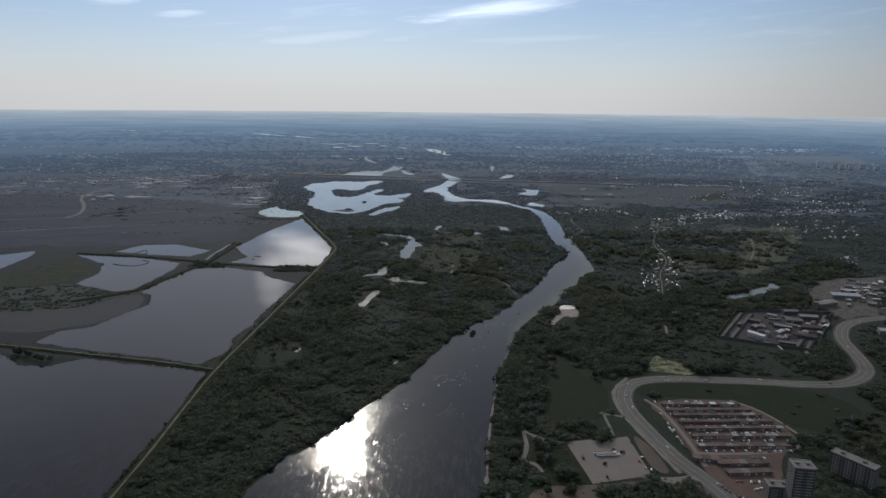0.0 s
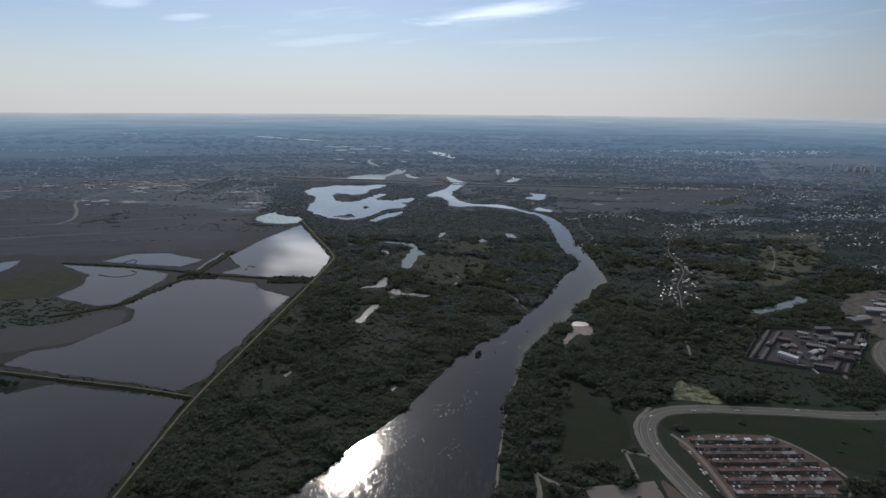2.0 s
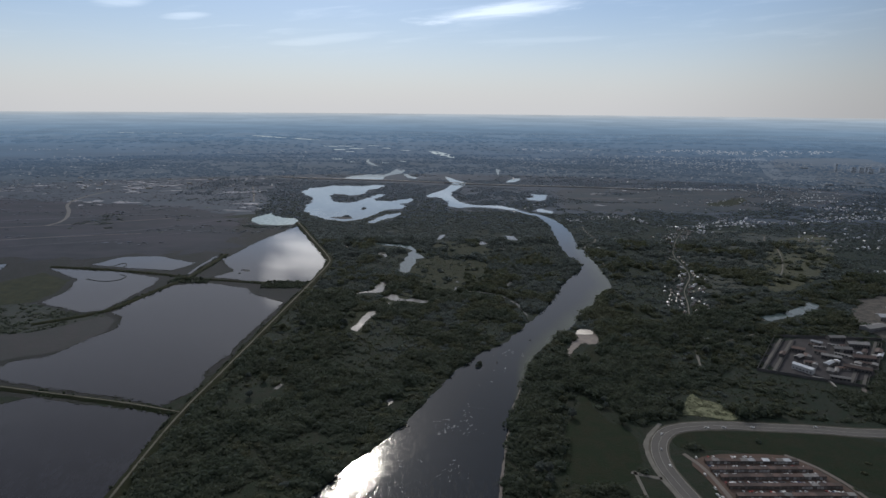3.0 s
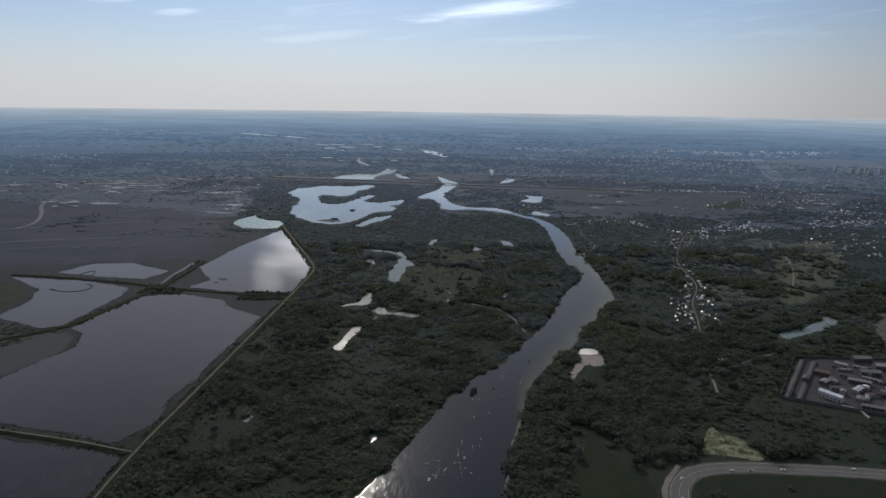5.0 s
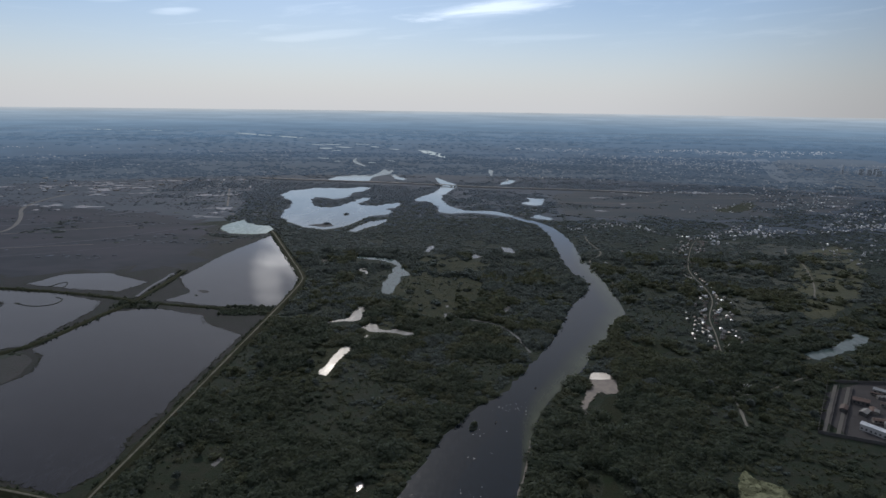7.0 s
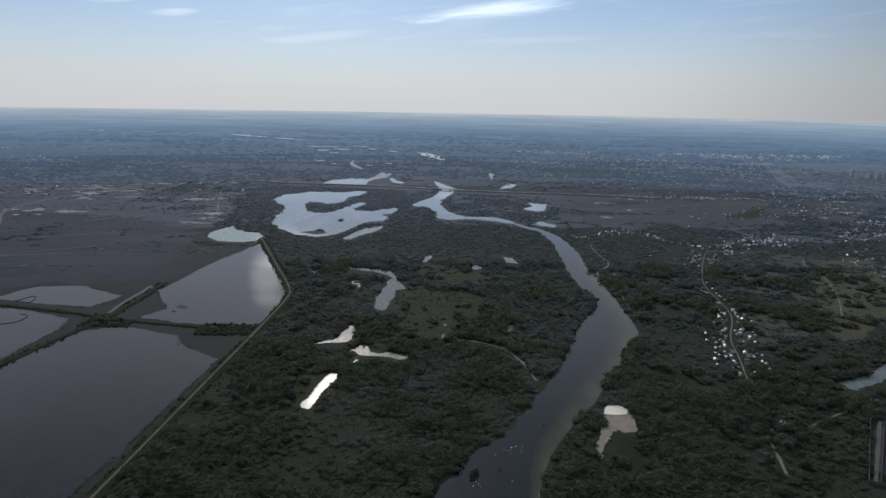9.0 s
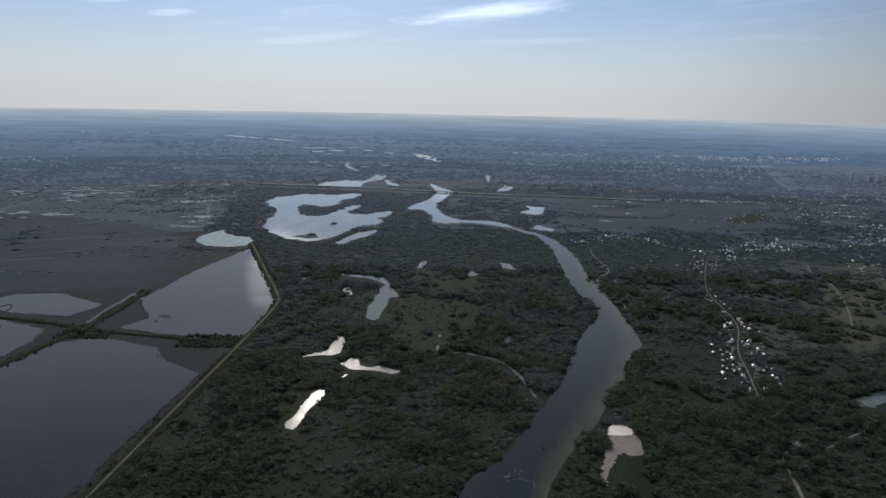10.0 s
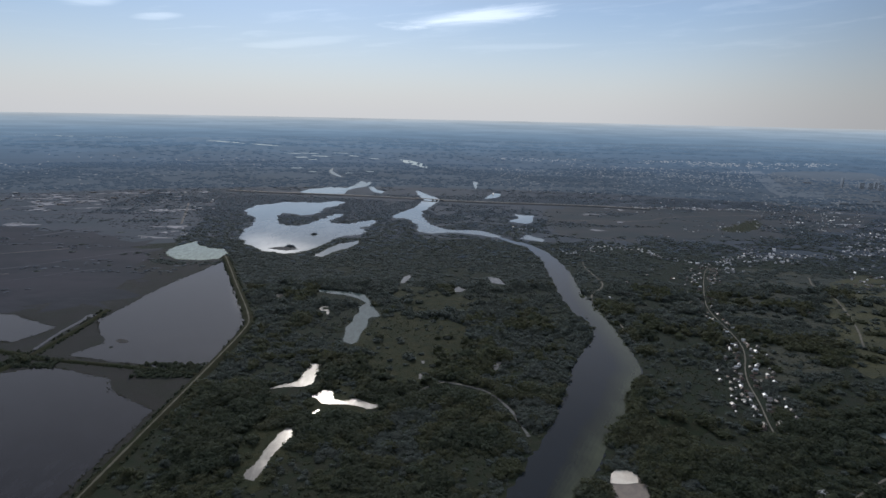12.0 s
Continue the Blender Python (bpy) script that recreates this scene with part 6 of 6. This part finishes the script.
# ---------------------------------------------------------------- blocks of flats
def flats(x, y, turn, w, d, storeys, bays, label, rise=1.9):
    b = tagged(new("apartment_block"), label, "apartment block", "blocks of flats")
    b.matrix_basis = pose(x, y, 0, 0, 0, turn)
    h = storeys * rise + 1.2
    wall = part("wall", box(bmesh.new(), -w / 2, w / 2, -d / 2, d / 2, 0, h), M_PANEL, b)
    part("roof", box(bmesh.new(), -w / 2 + 0.4, w / 2 - 0.4, -d / 2 + 0.4, d / 2 - 0.4, h + 0.004, h + 0.15), M_ROOF_FLAT, b)
    for xx in (-w * 0.28, w * 0.22):
        part("lift_housing", box(bmesh.new(), xx - 1.2, xx + 1.2, -1.2, 1.2, h + 0.154, h + 1.7, 0.05), M_PANEL, b)
    for k in (-0.1, 0.05, 0.36):
        part("vent", box(bmesh.new(), k * w - 0.3, k * w + 0.3, 1.4, 2.0, h + 0.154, h + 0.9), M_CONCRETE, b)
    bm = bmesh.new()
    for s in (-1, 1):
        box(bm, -w / 2 - 0.05, w / 2 + 0.05, s * d / 2 - 0.15, s * d / 2 + 0.15, h + 0.003, h + 0.5)
        box(bm, s * w / 2 - 0.15, s * w / 2 + 0.15, -d / 2 + 0.16, d / 2 - 0.16, h + 0.003, h + 0.5)
    part("parapet", bm, M_CONCRETE, b)
    for k in range(1, storeys):
        part("panel_joint", box(bmesh.new(), -w / 2 - 0.03, w / 2 + 0.03, -d / 2 - 0.03, d / 2 + 0.03, 0.6 + rise * k - 0.05, 0.6 + rise * k + 0.05), M_DARKWALL, wall)
    pitch = w / bays
    pane = bpy.data.meshes.new("window")
    bm = box(bmesh.new(), -0.3 * pitch, 0.3 * pitch, -0.04, 0.04, 0, 0.5 * rise)
    bm.to_mesh(pane)
    bm.free()
    pane.materials.append(M_GLASS)
    bal = bpy.data.meshes.new("balcony")
    bm = box(bmesh.new(), -0.46 * pitch, 0.46 * pitch, -0.8, 0.0, -0.12, 0.0)
    box(bm, -0.46 * pitch, 0.46 * pitch, -0.84, -0.76, 0.0, 0.7)
    for e in (-0.46, 0.46):
        box(bm, e * pitch - 0.04, e * pitch + 0.04, -0.76, 0.0, 0.0, 0.7)
    bm.to_mesh(bal)
    bm.free()
    bal.materials.append(M_CONCRETE)
    for k in range(storeys):
        for i in range(bays):
            xx = -w / 2 + (i + 0.5) * pitch
            for s in (-1, 1):
                o = new("window", pane)
                o.parent = wall
                o.matrix_basis = pose(xx, s * (d / 2 + 0.02), 0.9 + rise * k + 0.3)
            if k and i % 4 in (1, 2):
                o = new("balcony", bal)
                o.parent = wall
                o.matrix_basis = pose(xx, -d / 2 - 0.034, 0.6 + rise * k)
        for i in range(3):
            for s in (-1, 1):
                o = new("window", pane)
                o.parent = wall
                o.matrix_basis = pose(s * (w / 2 + 0.02), -d / 3 + i * d / 3, 0.9 + rise * k + 0.3, 0, 0, 90)
    return b


flats(321, 424, -56, 31, 9, 9, 14, "long grey panel block of flats with rows of windows")
flats(252, 380, -8, 14, 11, 18, 8, "pale tower block of flats with balconies", 2.2)
flats(244, 391, -8, 16, 10, 9, 8, "lower wing of flats before the tower")

# ---------------------------------------------------------------- walled works
compound = tagged(new("compound_wall"), "long stained concrete wall round the works", "wall")
for a, b in ((0, 1), (1, 2), (2, 3), (3, 0)):
    p, q = COMPOUND[a], COMPOUND[b]
    t = (q - p).normalized()
    bm = box(bmesh.new(), 0.2, (q - p).length - 0.2, -0.15, 0.15, 0, 3.2)
    bmesh.ops.transform(bm, matrix=pose(p.x, p.y, 0, 0, 0, math.degrees(math.atan2(t.y, t.x))), verts=bm.verts)
    part("wall_side", bm, M_DARKWALL, compound)
for line in (V2([(354, 729), (426, 826)]), V2([(362, 722), (436, 820)]), V2([(440, 690), (540, 818)]), V2([(430, 695), (530, 820)])):
    ribbon("path_patrol", line, [(-1.6, 0.1), (-1.5, 0.32), (1.5, 0.32), (1.6, 0.1)], M_ASPHALT, "grey strip inside the works wall", 4, 0.3)
    t = (line[1] - line[0]).normalized()
    inner = [p + Vector((t.y, -t.x)) * 3.4 for p in line]
    ribbon("inner_fence", inner, [(-0.1, 0.2), (-0.1, 2.6), (0.1, 2.6), (0.1, 0.2)], M_DARKWALL, "dark inner fence of the works", 4)


def works_hall(x, y, turn, w, d, h, roof_m, wall_m, rise, label):
    b = tagged(new("works_hall"), label, "industrial building", "buildings of the walled works")
    bw, br = bmesh.new(), bmesh.new()
    gable(bw, br, w, d, h, rise)
    wall = part("wall", bw, wall_m, b)
    part("roof", br, roof_m, b)
    n = max(2, int(w / 3.2))
    for i in range(n):
        xx = -w / 2 + (i + 0.5) * w / n
        for z in ([1.2, 4.4] if h > 6 else [1.2]):
            part("window", box(bmesh.new(), xx - 0.8, xx + 0.8, -d / 2 - 0.05, -d / 2 - 0.01, z, z + 1.6), M_GLASS, wall)
    b.matrix_basis = pose(x, y, 0.2, 0, 0, turn)


WHITE_HALL, GREY_HALL, BROWN_HALL = "white two-storey works building with a bright roof", "grey works hall with a slate roof", "brown works shed with a rusty roof"
for x, y, turn, w, d, h, roof_m, wall_m, rise, label in (
        (398, 727, -55, 28, 9, 7, M_ROOF_METAL, M_WHITEWALL, 1.4, WHITE_HALL), (437, 744, 35, 22, 8, 4, M_ROOF_METAL, M_WALL, 1.0, WHITE_HALL), (424, 784, -35, 18, 12, 5, M_ROOF_RUST, M_WALL, 1.6, BROWN_HALL),
        (413, 762, 35, 14, 9, 4, M_ROOF_SLATE, M_PANEL, 1.2, GREY_HALL), (459, 806, -45, 16, 9, 5, M_ROOF_METAL, M_WALL, 1.0, WHITE_HALL), (492, 822, 0, 26, 12, 6, M_ROOF_SLATE, M_WALL, 1.6, GREY_HALL),
        (505, 800, -10, 30, 13, 6, M_ROOF_SLATE, M_PANEL, 1.8, GREY_HALL), (476, 784, -10, 26, 13, 6, M_ROOF_SLATE, M_PANEL, 1.8, GREY_HALL), (450, 762, -30, 26, 10, 5, M_ROOF_SLATE, M_WALL, 1.4, GREY_HALL),
        (486, 760, -12, 30, 14, 5, M_ROOF_RUST, M_WALL, 1.8, BROWN_HALL), (459, 729, -30, 34, 12, 5, M_ROOF_RUST, M_PANEL, 1.6, BROWN_HALL), (425, 705, -25, 24, 8, 4, M_ROOF_SLATE, M_WALL, 1.0, GREY_HALL),
        (516, 778, 52, 18, 10, 5, M_ROOF_RUST, M_WALL, 1.2, BROWN_HALL), (398, 770, 50, 14, 8, 4, M_ROOF_RUST, M_WALL, 1.0, BROWN_HALL), (580, 742, -20, 30, 12, 6, M_ROOF_METAL, M_WALL, 1.6, WHITE_HALL),
        (565, 860, 20, 34, 14, 6, M_ROOF_SLATE, M_PANEL, 1.6, GREY_HALL), (620, 900, -10, 40, 16, 6, M_ROOF_METAL, M_WALL, 1.6, WHITE_HALL), (640, 830, 15, 30, 14, 6, M_ROOF_RUST, M_WALL, 1.6, BROWN_HALL)):
    if y < 830 and x < 560:
        w, d, h = w * 0.78, d * 0.72, h * 0.85
        if label is not WHITE_HALL:
            wall_m = M_DARKWALL
    works_hall(x, y, turn, w, d, h, roof_m, wall_m, rise, label)
for n in range(58):                        # low sheds among the halls and on the bare ground beyond
    if n < 26:
        a, b = random.random(), random.random()
        x, y = 395 + 70 * a + 62 * b, 735 - 25 * a + 75 * b
    else:
        y = random.uniform(840, 1000)
        x = 0.62 * (y - 830) + random.uniform(575, 640)
    works_hall(x, y, random.choice((-38, 52, -12)) + random.uniform(-6, 6), random.uniform(5, 15), random.uniform(3.5, 7), random.uniform(2.2, 4), random.choice((M_ROOF_SLATE, M_ROOF_SLATE, M_ROOF_RUST, M_ROOF_METAL)), M_WALL, 0.7, "low works shed standing in a cluttered yard")

ribbon("works_lane", V2([(399, 711), (411, 703), (409, 686)]), [(-0.9, 0.1), (-0.8, 1.6), (0.8, 1.6), (0.9, 0.1)], M_KERB, "low pale wall before the works", 3)
ribbon("works_road", V2([(432, 655), (412, 640), (440, 690)]), [(-2.1, 0.05), (-2.0, 0.28), (2.0, 0.28), (2.1, 0.05)], M_LOT, "sandy lane at the corner of the works", 3, 0.4)
for x, y in ((424, 652), (428, 648), (419, 646), (433, 661), (436, 668), (425, 657)):
    put_car(x, y, 0.3, random.uniform(0, 180))

# sheds in the western industrial belt
for i in range(34):
    y = random.uniform(2150, 2520)
    x = -random.uniform(0.30, 0.74) * y
    if noise.noise(Vector((x / 300, y / 300, 2))) < -0.05:
        continue
    works_hall(x, y, random.uniform(-14, 14), random.uniform(8, 22), random.uniform(5, 9), random.uniform(2, 3.2), random.choice((M_ROOF_SLATE, M_ROOF_SLATE, M_ROOF_METAL)), M_PANEL, 1.2, "low industrial shed far off in the lowland")
M_PALE = surface("pale_bare_ground", (0.33, 0.32, 0.33), (0.18, 0.175, 0.18), (0.42, 0.41, 0.42), 60, 8, 0.9, 0.2, 0.2, haze_sheen=0.2)
M_RUT = surface("worn_earth_rut", (0.044, 0.041, 0.046), (0.034, 0.032, 0.036), (0.058, 0.055, 0.060), 40, 6, 0.9, 0.2, 0.2, haze_sheen=0.15)
V, T = [], []
for n in range(900):                       # scraped pale streaks over the lowland
    west = n < 800
    y = random.uniform(1750, 2790)
    x = -random.uniform(0.28, 0.80) * y if west else random.uniform(0.22, 0.78) * y
    if noise.noise(Vector((x / 330, y / 150, 4))) + 0.6 * noise.noise(Vector((x / 90, y / 45, 9))) < (0.12 if y > 2000 else 0.40) or math.hypot(x, y - MID_Y) > NEAR_R - 60:
        continue
    L, wd, q = random.uniform(9, 26) * random.choice((1, 1, 2.4)), random.uniform(4.0, 15.0), radians(random.gauss(16, 16))
    base = len(V)
    V.append((x, y, 0.3))
    for k in range(14):
        a = 2 * math.pi * k / 14
        f = random.choice((0.3, 0.5, 0.9, 1.1))
        px, py = L * math.cos(a) * f, wd * math.sin(a) * f
        V.append((x + px * math.cos(q) - py * math.sin(q), y + px * math.sin(q) + py * math.cos(q), 0.12))
    T += [(base, base + 1 + k, base + 1 + (k + 1) % 14) for k in range(14)]
tagged(array_mesh("bare_patches", np.array(V), np.array(T), M_PALE), "pale scraped patches of bare ground in the lowland", "bare ground", "", "stuff")
for line, half in ((V2([(-1100, 1290), (-880, 1380), (-725, 1471), (-677, 1508), (-622, 1572), (-567, 1621), (-517, 1657)]), 2.6), (V2([(-845, 1759), (-817, 1792), (-779, 1871)]), 6.0), (V2([(-1010, 2178), (-1054, 2380), (-1038, 2523), (-931, 2576)]), 7.0),
                   (V2([(-608, 2142), (-663, 2427)]), 6.0), (V2([(-900, 1290), (-670, 1387), (-614, 1442), (-560, 1480)]), 2.0), (V2([(-1300, 1500), (-1000, 1620), (-760, 1700)]), 3.5), (V2([(-1500, 1900), (-1200, 1960), (-900, 2080)]), 6.0)):
    ribbon("track_rut", line, [(-half - 0.3, 0.05), (-half, 0.24), (half, 0.24), (half + 0.3, 0.05)], M_RUT, "faint worn rut across the brown flat", 12, 0.7)
for line, half in ((V2([(-957, 1517), (-951, 1583), (-1026, 1728), (-1117, 1856), (-1152, 2013), (-1141, 2139)]), 7), (V2([(-588, 1932), (-640, 2100), (-705, 2298)]), 4), (V2([(-1400, 1420), (-980, 1500), (-700, 1640)]), 3),
                   (V2([(420, 2080), (620, 2060), (760, 2180), (1300, 2250)]), 4), (V2([(1100, 2900), (1200, 2500), (1500, 2150), (1900, 2050)]), 10)):
    ribbon("road_country", line, [(-half * 0.6 - 0.5, 0.05), (-half * 0.6, 0.3), (half * 0.6, 0.3), (half * 0.6 + 0.5, 0.05)], M_GREYROAD, "pale country road far off", 15, 0.4)


# ---------------------------------------------------------------- boats on the river
def boat_thing():
    boat = tagged(new("boat"), "small dark rowing boat on the river", "boat", "boats on the river")
    bm = bmesh.new()
    rims = []
    for z, k in ((0.0, 0.6), (0.55, 1.0), (0.5, 0.86), (0.15, 0.6)):
        rims.append([bm.verts.new((2.2 * k * x, 0.75 * k * y, z)) for x, y in ((-0.95, -0.7), (0, -1), (0.6, -0.75), (1.05, 0), (0.6, 0.75), (0, 1), (-0.95, 0.7))])
    for lo, hi in zip(rims, rims[1:]):
        for i in range(7):
            j = (i + 1) % 7
            bm.faces.new((lo[i], lo[j], hi[j], hi[i]))
    bm.faces.new(rims[0][::-1])
    bm.faces.new(rims[-1])
    part("hull", bm, M_TYRE, boat)
    for x in (-0.9, 0.5):
        part("bench", box(bmesh.new(), x - 0.15, x + 0.15, -0.6, 0.6, 0.36, 0.42), M_BARK, boat)
    return boat


boat = boat_thing()
boat.matrix_basis = pose(107, 811, 0.12, 0, 0, 60)
copy_thing(boat, pose(60, 740, 0.12, 0, 0, 75))
M_FOAM = surface("river_foam", (0.62, 0.62, 0.60), (0.5, 0.5, 0.49), (0.7, 0.7, 0.69), 3, 0.5, 0.6, 0.1, 0.4)
V, T = [], []
for n in range(520):                       # flecks of foam drifting in the current
    y = random.choice((random.uniform(470, 620), random.uniform(520, 800)))
    a = np.interp(y, [p.y for p in RIVER_LEFT], [p.x for p in RIVER_LEFT])
    b = np.interp(y, [p.y for p in RIVER_RIGHT], [p.x for p in RIVER_RIGHT])
    x = a + (b - a) * random.triangular(0.12, 0.9, 0.45)
    if noise.noise(Vector((x / 30, y / 34, 8))) + 0.6 * noise.noise(Vector((x / 7, y / 16, 3))) < 0.16:
        continue
    L, wd, q = random.uniform(0.4, 1.9), random.uniform(0.16, 0.36), radians(random.gauss(66, 22))
    c, s = math.cos(q), math.sin(q)
    base = len(V)
    for px, py, pz in ((-L, 0, 0.17), (-0.3 * L, -wd, 0.17), (0.6 * L, -0.7 * wd, 0.17), (L, 0, 0.17), (0.4 * L, wd, 0.17), (-0.5 * L, 0.8 * wd, 0.17), (0, 0, 0.245)):
        V.append((x + px * c - py * s, y + px * s + py * c, pz))
    T += [(base + i, base + (i + 1) % 6, base + 6) for i in range(6)]
tagged(array_mesh("river_foam", np.array(V), np.array(T), M_FOAM), "small flecks of foam drifting on the river", "foam", "", "stuff")
